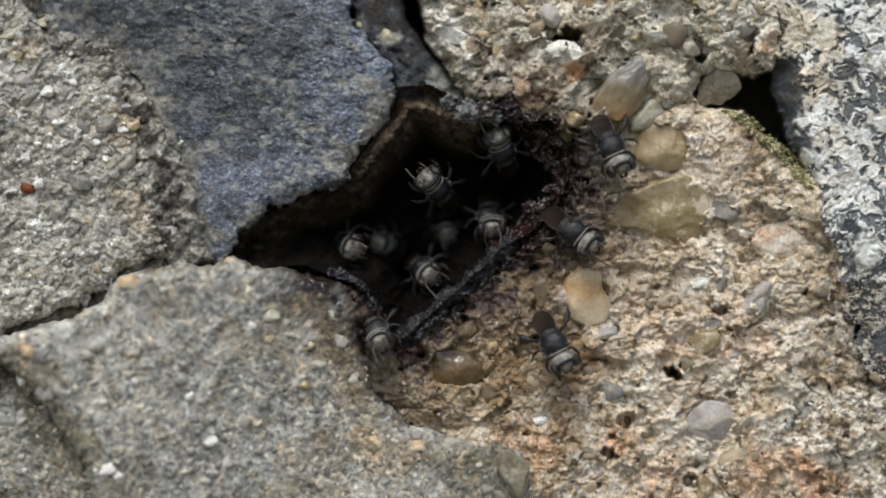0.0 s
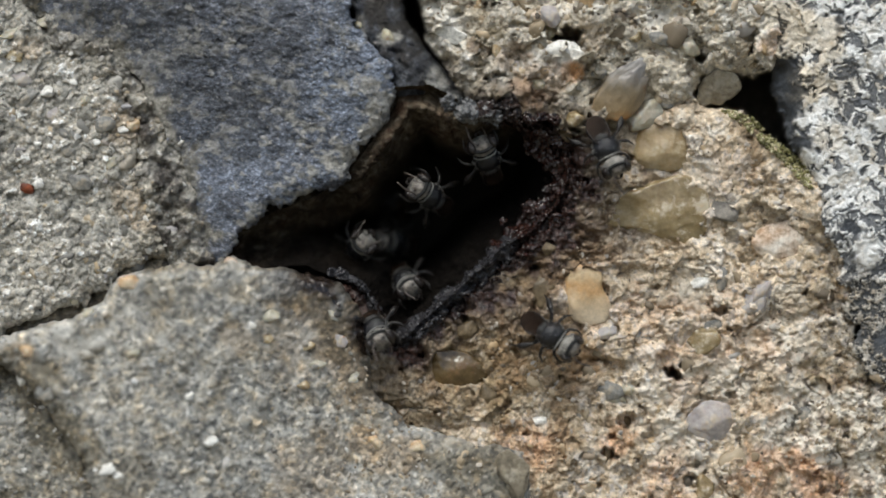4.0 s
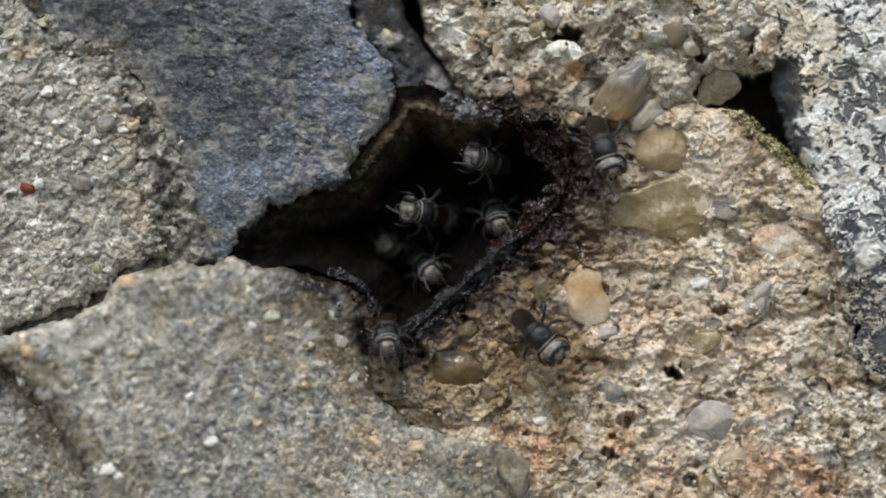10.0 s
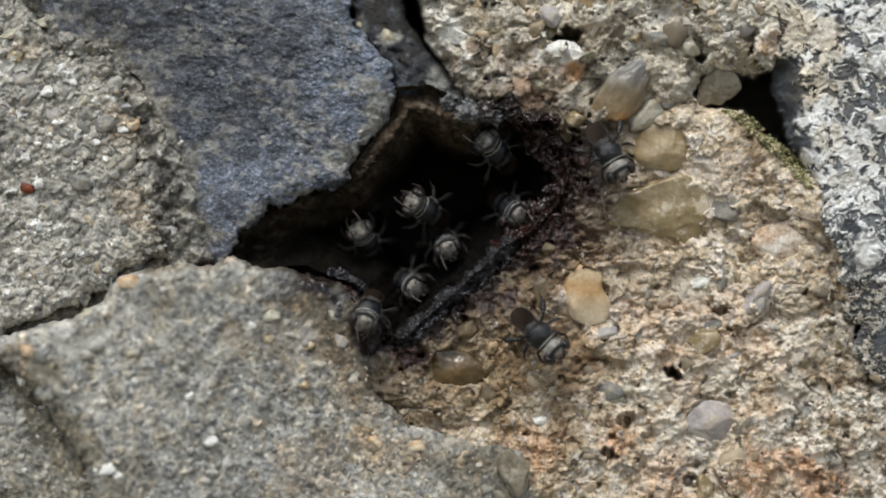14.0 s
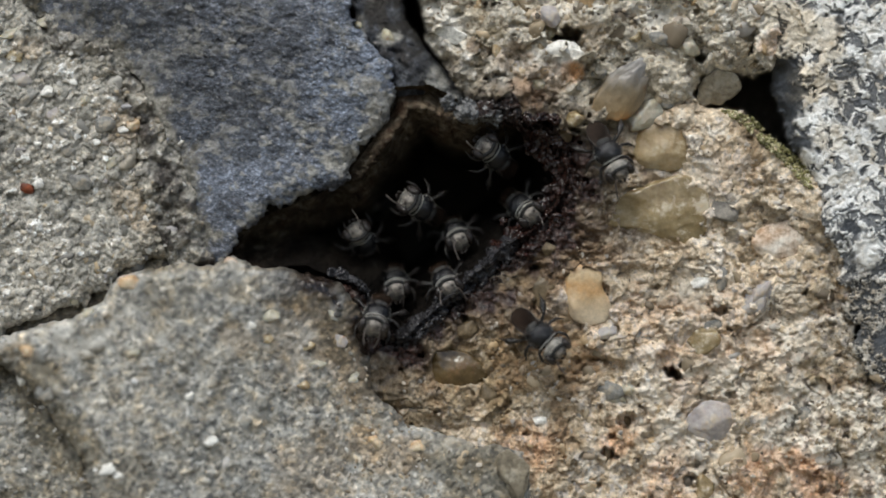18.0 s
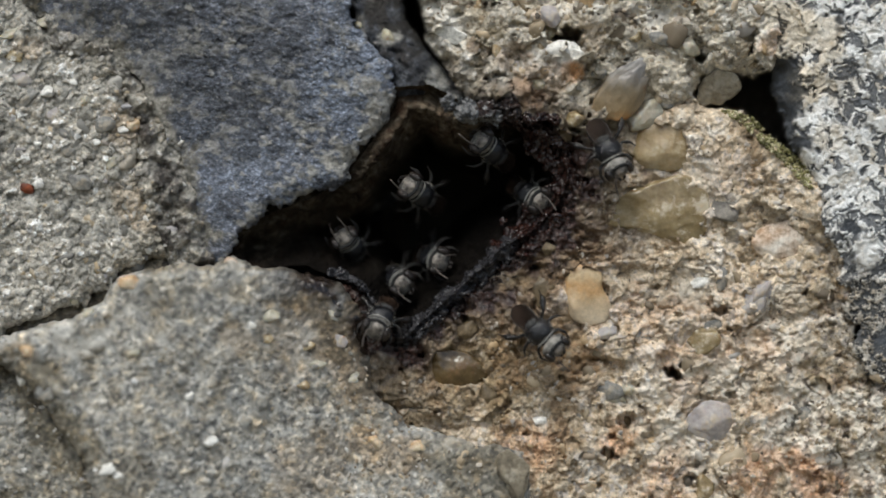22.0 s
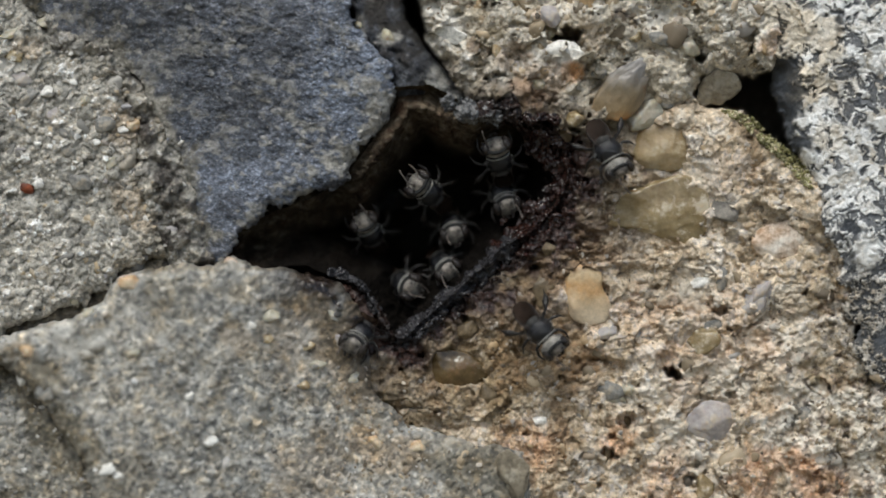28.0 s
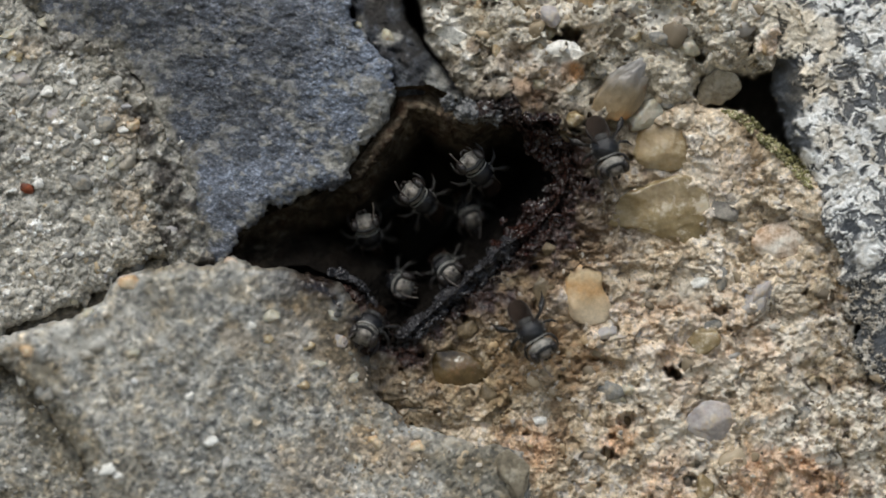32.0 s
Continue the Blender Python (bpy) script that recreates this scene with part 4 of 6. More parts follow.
SET_STONES = []
R, UP, LF, LW = right_mortar, upper_mortar, left_mortar, lower_mortar
for row in (
        (UP, 1102, 162, 74, 41, -54, P_WEDGE, "ochre and grey quartz pebble standing proud", 0.6, 0.6, 0.15),
        (R, 1140, 206, 38, 26, -25, P_PALE, "pale greenish-grey pebble", 0.6, 0.7, 0.14),
        (R, 1169, 260, 54, 49, 14, P_BROWN, "flat amber-brown round pebble", 0.4, 0.26, 0.06, -0.0003),
        (R, 1170, 371, 100, 64, 3, P_OLIVE, "large flat olive-brown pebble with chipped face", 0.4, 0.26, 0.13, -0.0003),
        (R, 1290, 368, 35, 29, -30, P_SLATE, "blue-grey angular pebble", 0.4, 0.45, 0.25),
        (R, 1038, 524, 45, 61, -18, P_TOFFEE, "yellow amber quartz pebble with a hollow side", 0.4, 0.4, 0.07, -0.0001, 0.3),
        (R, 1256, 744, 45, 38, 0, P_LILAC, "smooth lilac-grey round pebble", 0.4, 0.35, 0.1, -0.0002),
        (R, 1274, 728, 12, 12, 0, P_BROWN, "small tan grain", 0.75, 0.5, 0.1),
        (R, 1378, 428, 49, 42, 10, P_PINK, "pinkish-white pebble", 0.4, 0.35, 0.24, -0.0003),
        (UP, 1263, 153, 48, 38, 8, P_GRITTY, "grey-brown angular stone beside a gap", 0.5, 0.7, 0.34, -0.0012),
        (R, 808, 650, 56, 40, 5, P_WET, "dark olive-amber pebble under the nest", 0.4, 0.35, 0.08, -0.0006),
        (R, 868, 702, 24, 28, 20, P_DARK, "dull olive-grey pebble", 0.3, 0.5, 0.25),
        (R, 830, 582, 22, 20, 0, P_DARK, "small brown stone under the lip", 0.5, 0.6, 0.2),
        (R, 690, 704, 20, 13, -20, P_DARK, "yellow-brown stone", 0.4, 0.6, 0.25),
        (R, 722, 712, 13, 9, 30, P_DARK, "dull yellow chip", 0.5, 0.6, 0.25),
        (UP, 990, 236, 24, 15, 15, P_DARK, "brown lump under the mortar edge", 0.6, 0.8, 0.3),
        (LW, 904, 838, 34, 56, -4, P_GRITTY, "olive-grey stone at the mortar edge", 0.55, 0.6, 0.3),
        (R, 966, 512, 24, 36, 10, P_DARK, "dark grey-brown pebble beside the amber one", 0.35, 0.4, 0.2),
        (UP, 1017, 210, 18, 15, 0, P_OLIVE, "small olive pebble", 0.55, 0.8, 0.1),
        (R, 1076, 690, 32, 20, 0, P_GREY, "grey pebble", 0.4, 0.5, 0.14),
        (R, 1112, 690, 14, 11, 0, P_PALE, "pale grain", 0.6, 0.7, 0.14),
        (R, 1338, 535, 30, 24, -20, P_LILAC, "lilac-grey pebble", 0.45, 0.4, 0.16),
        (R, 1248, 600, 34, 26, -35, P_OLIVE, "grey-brown pebble on a ledge", 0.5, 0.5, 0.2),
        (UP, 1216, 84, 26, 19, 15, P_PALE, "pale pebble", 0.6, 0.6, 0.16),
        (UP, 1166, 70, 20, 14, 15, P_GREY, "grey grain", 0.6, 0.6, 0.16),
        (UP, 975, 30, 24, 18, 40, P_LILAC, "grey pebble", 0.5, 0.6, 0.16),
        (UP, 800, 58, 34, 18, 25, P_WHITE, "white chip", 0.6, 0.5, 0.25),
        (UP, 1002, 90, 36, 18, 10, P_WHITE, "white chip", 0.6, 0.5, 0.25),
        (R, 1240, 500, 24, 10, -10, P_WHITE, "white flake", 0.5, 0.5, 0.2),
        (R, 1278, 495, 10, 24, 15, P_GREY, "dark grey sliver", 0.5, 0.6, 0.2),
        (R, 1215, 850, 14, 12, 0, P_GREY, "dark grain", 0.6, 0.7, 0.2),
        (R, 1250, 865, 18, 26, 0, P_OLIVE, "olive grain", 0.5, 0.6, 0.2),
        (R, 1040, 860, 18, 14, 0, P_AMBER, "amber grain", 0.5, 0.6, 0.2),
        (R, 970, 440, 15, 13, 0, P_DARK, "small brown grain", 0.6, 0.7, 0.15),
        (R, 950, 745, 18, 10, 0, P_WHITE, "white flake", 0.5, 0.6, 0.2),
        (R, 1075, 590, 22, 12, -12, P_LILAC, "grey flake", 0.34, 0.5, 0.3),
        (R, 1420, 730, 16, 16, 0, P_GREY, "blue-grey grain", 0.5, 0.5, 0.2),
        (side_facet, 834, 222, 13, 8, 5, P_AMBER, "olive-yellow grain at the stone tip", 0.7, 0.8, 0.1, -0.0012),
        (dark_stone, 634, 46, 8, 8, 0, P_PALE, "pale yellow grain", 0.6, 0.8, 0.1),
        (side_facet, 686, 64, 13, 17, -20, P_PALE, "pale crust flake", 0.45, 0.5, 0.2),
        (LW, 228, 500, 20, 15, 20, P_AMBER, "ochre pebble at the crack", 0.6, 0.6, 0.16),
        (LW, 482, 560, 17, 12, 0, P_PALE, "pale tan grain", 0.6, 0.6, 0.16),
        (LW, 445, 575, 10, 7, 40, P_WHITE, "white grain", 0.6, 0.6, 0.2),
        (LW, 374, 784, 15, 13, 0, P_WHITE, "white quartz grain", 0.6, 0.6, 0.2),
        (LW, 190, 831, 16, 10, -10, P_WHITE, "white quartz grain", 0.6, 0.6, 0.2),
        (LW, 210, 842, 9, 8, 0, P_WHITE, "white quartz grain", 0.6, 0.6, 0.2),
        (LW, 238, 625, 14, 8, -10, P_PALE, "pale grain", 0.6, 0.6, 0.2),
        (LW, 335, 702, 8, 9, 0, P_WHITE, "white grain", 0.6, 0.6, 0.2),
        (LW, 48, 622, 14, 11, 0, P_AMBER, "ochre grain", 0.5, 0.6, 0.2),
        (LW, 82, 697, 20, 13, 0, P_GREY, "blue-grey grain", 0.5, 0.5, 0.2),
        (LW, 408, 463, 15, 8, 20, P_PINK, "curled pinkish-white chip at the mortar tip", 0.33, 0.6, 0.2),
        (LW, 535, 682, 14, 11, 10, P_BROWN, "reddish-brown grain", 0.32, 0.6, 0.2),
        (LW, 562, 646, 17, 11, -15, P_PALE, "pale chip", 0.33, 0.6, 0.25),
        (LW, 600, 604, 17, 12, 25, P_LILAC, "grey chip", 0.32, 0.6, 0.25),
        (LW, 545, 612, 13, 9, 0, P_BROWN, "ochre grain", 0.32, 0.6, 0.2),
        (LW, 472, 598, 18, 14, 0, P_BROWN, "ochre-stained grain", 0.22, 0.5, 0.2),
        (LW, 590, 560, 15, 9, 30, P_PALE, "pale chip", 0.33, 0.6, 0.25),
        (LW, 628, 668, 16, 11, -30, P_PALE, "olive-white chip", 0.33, 0.6, 0.25),
        (LW, 740, 790, 15, 12, 0, P_AMBER, "orange grain", 0.32, 0.6, 0.2),
        (LW, 664, 782, 17, 13, 20, P_AMBER, "ochre grain", 0.32, 0.6, 0.2),
        (R, 1108, 740, 15, 10, 30, P_DARK, "dark chip", 0.32, 0.7, 0.3),
        (R, 1076, 800, 7, 22, 8, P_DARK, "dark upright sliver", 0.32, 0.8, 0.3),
        (R, 1246, 788, 15, 13, 0, P_LILAC, "blue-grey grain", 0.32, 0.6, 0.2),
        (R, 1405, 725, 18, 14, 0, P_SLATE, "blue-grey chip", 0.32, 0.6, 0.3),
        (R, 1345, 520, 30, 20, -25, P_LILAC, "lilac-grey angular stone", 0.32, 0.5, 0.3),
        (R, 1080, 700, 28, 19, 8, P_PALE, "greenish-grey flat pebble", 0.17, 0.4, 0.15),
        (R, 1265, 575, 24, 14, -40, P_GREY, "grey wedge on a ledge", 0.33, 0.6, 0.3),
        (UP, 1180, 185, 12, 9, 0, P_GREY, "small grey pebble", 0.33, 0.7, 0.15),
        (UP, 1060, 130, 14, 11, 20, P_GREY, "small grey pebble", 0.33, 0.7, 0.15),
        (UP, 970, 58, 15, 13, 0, P_PALE, "round grey-white pebble", 0.33, 0.7, 0.1),
        (UP, 952, 150, 17, 12, 0, P_PALE, "cream pebble", 0.33, 0.7, 0.1),
        (UP, 880, 92, 15, 11, 40, P_BROWN, "tan chip", 0.33, 0.7, 0.3),
        (UP, 1120, 66, 16, 12, 0, P_OLIVE, "olive chip", 0.33, 0.7, 0.3),
        (LF, 100, 205, 26, 16, 30, P_LILAC, "translucent grey chip", 0.32, 0.5, 0.3),
        (LF, 150, 180, 18, 12, -20, P_PALE, "cream chip", 0.33, 0.6, 0.3),
        (LF, 45, 175, 30, 18, -15, P_GREY, "flat grey stone", 0.27, 0.5, 0.25),
        (LF, 120, 265, 22, 15, 10, P_GREY, "grey stone", 0.32, 0.5, 0.25),
        (LF, 200, 290, 20, 14, -35, P_PALE, "pale stone", 0.32, 0.5, 0.25),
        (LF, 25, 95, 26, 15, 20, P_OLIVE, "olive-tan stone", 0.32, 0.5, 0.3),
        (LF, 80, 40, 22, 14, 0, P_PALE, "pale angular chip", 0.32, 0.5, 0.3),
        (LF, 49, 333, 13, 11, 0, P_RUST, "rust-red grain", 0.6, 0.7, 0.2),
        (LF, 70, 326, 12, 11, 0, P_WHITE, "white grain", 0.6, 0.7, 0.2),
        (LF, 85, 162, 15, 11, -30, P_WHITE, "white quartz grain", 0.6, 0.6, 0.2),
        (LF, 128, 145, 10, 6, 30, P_WHITE, "white grain", 0.6, 0.6, 0.2),
        (LF, 236, 220, 14, 13, 0, P_AMBER, "ochre grain", 0.6, 0.6, 0.2),
        (LF, 218, 230, 11, 8, 0, P_WHITE, "white grain", 0.6, 0.6, 0.2),
        (LF, 186, 222, 19, 16, 0, P_GREY, "grey pebble", 0.5, 0.6, 0.14),
        (LF, 145, 322, 24, 17, 20, P_GREY, "grey pebble", 0.5, 0.5, 0.14),
        (LF, 172, 252, 9, 7, 0, P_WHITE, "white grain", 0.6, 0.6, 0.2),
        (LF, 66, 255, 8, 6, 0, P_WHITE, "white grain", 0.6, 0.6, 0.2),
        (LF, 40, 140, 20, 14, 0, P_LILAC, "grey pebble", 0.5, 0.5, 0.14),
        (LF, 20, 62, 22, 11, -15, P_PALE, "pale flake", 0.6, 0.5, 0.2),
        (LF, 155, 555, 13, 9, 0, P_PALE, "pale grain in the crack", 0.6, 0.6, 0.2),
        (LF, 130, 533, 9, 8, 0, P_PALE, "pale grain in the crack", 0.6, 0.6, 0.2)):
    pebble(*row)


# ---- loose sand, resin and moss: many small lumps ----
def lumps(name, places, material, seed, subdivisions=1, lumpy=0.3, smooth=True):
    """One mesh of many small uneven lumps; places are (u, v, height, half-width a, b, out)."""
    rnd = np.random.RandomState(seed)
    bm = bmesh.new()
    bmesh.ops.create_icosphere(bm, subdivisions=subdivisions, radius=1.0)
    ball = np.array([p.co[:] for p in bm.verts])
    tris = np.array([[p.index for p in f.verts] for f in bm.faces])
    bm.free()
    co, faces = [], []
    for n, (u, v, h, a, b, out) in enumerate(places):
        q = ball * (1 + lumpy * (rnd.rand(len(ball), 1) - 0.5))
        q = q * np.array([a, out, b])
        t = rnd.rand() * 6.28
        q = np.stack([q[:, 0] * math.cos(t) + q[:, 2] * math.sin(t), q[:, 1], -q[:, 0] * math.sin(t) + q[:, 2] * math.cos(t)], 1)
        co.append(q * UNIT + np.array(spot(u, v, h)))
        faces.append(tris + n * len(ball))
    return grid_mesh(name, np.concatenate(co), np.concatenate(faces), {}, material, smooth)


SAND_GREY = island_material("grey_sand", [(0.0, (0.17, 0.16, 0.145)), (0.3, (0.25, 0.24, 0.21)), (0.6, (0.36, 0.34, 0.3)), (0.8, (0.42, 0.34, 0.22)), (0.92, (0.5, 0.48, 0.44)), (1.0, (0.75, 0.73, 0.68))])
SAND_TAN = island_material("tan_sand", [(0.0, (0.1, 0.08, 0.06)), (0.3, (0.28, 0.22, 0.15)), (0.6, (0.42, 0.34, 0.24)), (0.78, (0.36, 0.33, 0.3)), (0.9, (0.48, 0.42, 0.34)), (1.0, (0.58, 0.53, 0.46))])
MOSS = island_material("olive_moss", [(0.0, (0.11, 0.105, 0.04)), (0.4, (0.26, 0.25, 0.1)), (0.7, (0.44, 0.41, 0.22)), (1.0, (0.6, 0.56, 0.38))], 0.9)


def scatter(outline, count, low, high, seed, keep=None):
    rnd = np.random.RandomState(seed)
    us, vs = [p[0] for p in outline], [p[1] for p in outline]
    u = rnd.uniform(max(min(us), -60), min(max(us), 1630), count * 2)
    v = rnd.uniform(max(min(vs), -60), min(max(vs), 940), count * 2)
    ok = inside(u, v, outline) > 8
    if keep:
        ok &= keep(u, v)
    u, v = u[ok][:count], v[ok][:count]
    out = []
    for a, b in zip(u, v):
        r = low + (high - low) * rnd.rand() ** 2.4
        out.append((a, b, surface(a, b), r, r * rnd.uniform(0.45, 0.9), r * rnd.uniform(0.25, 0.5)))
    return out


def clear_of_hollow(u, v):
    free = (inside(u, v, HOLLOW) < -72) & (inside(u, v, LICHEN_STONE) < 6) & (inside(u, v, DARK_STONE) < 4)
    for a, b, r in SET_STONES:
        free &= np.hypot(u - a, v - b) > r
    return free


for owner, outline, count, material, seed in ((left_mortar, LEFT_BLOCK, 600, SAND_GREY, 601), (lower_mortar, LOWER_BLOCK, 400, SAND_GREY, 602),
                                              (corner_mortar, CORNER_BLOCK, 260, SAND_GREY, 603), (joint_mortar, JOINT, 160, SAND_GREY, 606), (right_mortar, RIGHT_BLOCK, 1300, SAND_TAN, 604),
                                              (upper_mortar, UPPER_BLOCK, 650, SAND_TAN, 605)):
    sand = tagged(lumps("sand", scatter(outline, count, 2.0, 6.5, seed, clear_of_hollow), material, seed, 1, 0.7, False), kind="stuff")
    sand.parent, sand.location = owner, (0, 0, 0)

# moss along the gap beside the lichened stone
MOSSY = [(1255, 186), (1300, 186), (1340, 205), (1375, 238), (1412, 268), (1440, 300), (1448, 345), (1425, 340), (1390, 305), (1350, 268), (1310, 228), (1275, 206)]
moss = tagged(lumps("moss", [(u, v, max(h, -0.0016) + 0.0001, r * 0.7, r * 0.42, r * 0.9) for u, v, h, r, *_ in scatter(MOSSY, 3600, 1.5, 6, 640, lambda u, v: fbm(u, v, 26, 4, 645) > -0.8) if h > -0.004 or inside(np.float64(u), np.float64(v), RIGHT_BLOCK) > -22], MOSS, 641, 1, 0.8, False), "olive green moss in the gap", kind="stuff")
moss.parent, moss.location = right_mortar, (0, 0, 0)


# black resin worked by the bees round the lip
def resin_line(line, count, spread, low, high, seed, raise_by=0.0002):
    rnd = np.random.RandomState(seed)
    pts = np.array(line, float)
    seg = np.hypot(*np.diff(pts, axis=0).T)
    run = np.concatenate([[0], np.cumsum(seg)])
    out = []
    for s in rnd.uniform(0, run[-1], count):
        u = np.interp(s, run, pts[:, 0]) + rnd.normal(0, spread)
        v = np.interp(s, run, pts[:, 1]) + rnd.normal(0, spread)
        r = low + (high - low) * rnd.rand() ** 2
        out.append((u, v, max(surface(u, v), -0.0035) + raise_by, r * rnd.uniform(0.9, 2.3), r * rnd.uniform(0.6, 1.1), r * rnd.uniform(0.4, 0.9)))
    return out


def resin_crust(label, line, width, tall, seed, beads, ragged=0.55, material=None, lowest=-0.0012, clots=15.0, bead=5.5):
    """A crumpled ridge of resin along a line: one uneven sheet that swells over the lip."""
    us, vs = [p[0] for p in line], [p[1] for p in line]
    fine = 1.4
    U, V = np.meshgrid(np.arange(min(us) - width * 1.6, max(us) + width * 1.6, fine), np.arange(min(vs) - width * 1.6, max(vs) + width * 1.6, fine))
    q = near_line(U, V, line)[0]
    field = 1 - q / width + ragged * fbm(U, V, 26, 4, seed, 0.6)
    i = np.clip(np.round((U + 95) / PITCH).astype(int), 0, len(GU) - 1)
    j = np.clip(np.round((V + 95) / PITCH).astype(int), 0, len(GV) - 1)
    (ax, ay), (bx, by) = line[0], line[-1]
    run = math.atan2(by - ay, bx - ax)
    along, over = U * math.cos(run) + V * math.sin(run), V * math.cos(run) - U * math.sin(run)
    fold = 1 - np.abs(fbm(along * 0.55 + 5 * fbm(U, V, 14, 2, seed + 4), over + 5 * fbm(U, V, 14, 2, seed + 6), clots, 3, seed + 2, 0.55))
    flake, _, own = chunks(along * 0.7 + 4 * fbm(U, V, 12, 2, seed + 9), over, clots * 0.55, seed + 7, 0.35)
    clot = 0.8 * fold * step01(fbm(U, V, 30, 2, seed + 10), -0.6, 0.3) + 0.11 * flake + 0.4 * (own > 0.8)
    under = np.maximum(TOP[j, i], lowest)
    h = under - 0.0003 + tall * np.sqrt(np.clip(field, 0, 1.2)) * (0.55 + 0.45 * fbm(U, V, 18, 3, seed + 1)) + 0.00042 * clot + 0.00001 * fbm(U, V, 6, 2, seed + 5)
    keep = (field > 0) & (TOP[j, i] > -0.012)
    TOPPED = np.where(keep, h, -1)
    index = np.cumsum(keep.ravel()).reshape(keep.shape) - 1
    full = keep[:-1, :-1] & keep[1:, :-1] & keep[:-1, 1:] & keep[1:, 1:]
    quads = np.stack([index[1:, :-1][full], index[1:, 1:][full], index[:-1, 1:][full], index[:-1, :-1][full]], 1)
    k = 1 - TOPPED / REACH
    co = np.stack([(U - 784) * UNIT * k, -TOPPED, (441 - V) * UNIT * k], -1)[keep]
    material = material or RESIN
    ob = grid_mesh("resin_ridge", co, quads, {}, material)
    ob.parent, ob.location = nest, (0, 0, 0)
    ob["label"] = label
    drops = tagged(lumps("resin_spatter", resin_line(line, beads // 3, width * 0.5, 2, bead, seed + 3, 0.0002), material, seed + 8, 2, 0.5), kind="stuff")
    drops.parent, drops.location = nest, (0, 0, 0)


resin_crust("rope of black resin along the lower lip", [(712, 602), (760, 562), (810, 517), (850, 484), (900, 434)], 19, 0.0016, 651, 40, 0.45, DUSTY_RESIN)
resin_crust("thin black resin smear below the lip", [(700, 606), (790, 556), (870, 500), (920, 470)], 20, 0.0003, 671, 30, 0.9)
resin_crust("glossy red-black resin clots", [(888, 442), (942, 407), (982, 362), (997, 314), (988, 266), (958, 236)], 34, 0.0008, 691, 60, 0.65, RED_RESIN, -0.0012, 21.0, 9.0)
resin_crust("beaded black resin cord beside the grey mortar", [(586, 482), (612, 488), (636, 502), (654, 524), (664, 548)], 9, 0.0012, 711, 24, 0.5, DUSTY_RESIN)
resin_crust("black resin rim beside the grey mortar", [(664, 548), (674, 575), (690, 598)], 11, 0.0005, 721, 16, 0.8)
resin_crust("resin under the stone tip, wet glints coloured silver", [(800, 180), (826, 200), (850, 208), (874, 202)], 15, 0.0009, 731, 36, 0.9, GLINT_RESIN, 0.0011, 10.0, 8.0)
resin_crust("black resin beside the stone tip", [(858, 196), (884, 190), (910, 196)], 18, 0.0012, 741, 24, 0.7, RESIN, 0.0011, 12.0, 8.0)
resin_crust("red-black resin under the upper mortar", [(896, 208), (940, 228), (990, 252)], 11, 0.001, 751, 26, 0.7, RED_RESIN, 0.0, 15.0, 8.0)

for u, v, r in ((985, 275, 6), (1003, 284, 5), (992, 302, 6), (1010, 322, 5), (976, 352, 6), (945, 372, 5), (886, 218, 7), (1015, 300, 4)):
    drop = part("resin_drop", worn_stone(random.Random(u), 3, 0.25), AMBER_RESIN, nest, "translucent red-brown resin drop")
    drop.location = spot(u, v, max(surface(u, v), -0.0015) + 0.0006)
    drop.rotation_euler = (0, u, 0)
    drop.scale = (1.5 * r * UNIT, 0.8 * r * UNIT, r * UNIT)


# ---- coarse grit, piece by piece, over the mortar ----
def grit_material(name, stops):
    m, t, p = nodes_of(name)
    c = ramp(t, t.nodes.new("ShaderNodeObjectInfo").outputs["Random"], stops)
    c = blend(t, 0.8, c, ramp(t, noise_tex(t, 0.5, 5, 0.7), [(0.3, grey(0.55)), (0.5, grey(1.0)), (0.7, grey(1.3))]), "MULTIPLY")
    t.links.new(c, p.inputs["Base Color"])
    p.inputs["Roughness"].default_value = 0.55
    return m


GRIT_GREY = grit_material("grey_grit", [(0.0, (0.13, 0.125, 0.115)), (0.35, (0.27, 0.26, 0.23)), (0.6, (0.37, 0.35, 0.31)), (0.75, (0.4, 0.31, 0.19)), (0.88, (0.3, 0.29, 0.3)), (1.0, (0.66, 0.64, 0.58))])
GRIT_TAN = grit_material("tan_grit", [(0.0, (0.12, 0.095, 0.065)), (0.3, (0.32, 0.25, 0.16)), (0.55, (0.45, 0.37, 0.26)), (0.72, (0.42, 0.29, 0.15)), (0.86, (0.34, 0.32, 0.3)), (1.0, (0.55, 0.5, 0.42))])
grit_rnd = random.Random(909)
GRIT = {}
for material in (GRIT_GREY, GRIT_TAN):
    GRIT[material.name] = []
    for n in range(12):
        GRIT[material.name].append(mesh_of("pebble", worn_stone(grit_rnd, 3, 0.16 + 0.02 * (n % 6)), material, True))
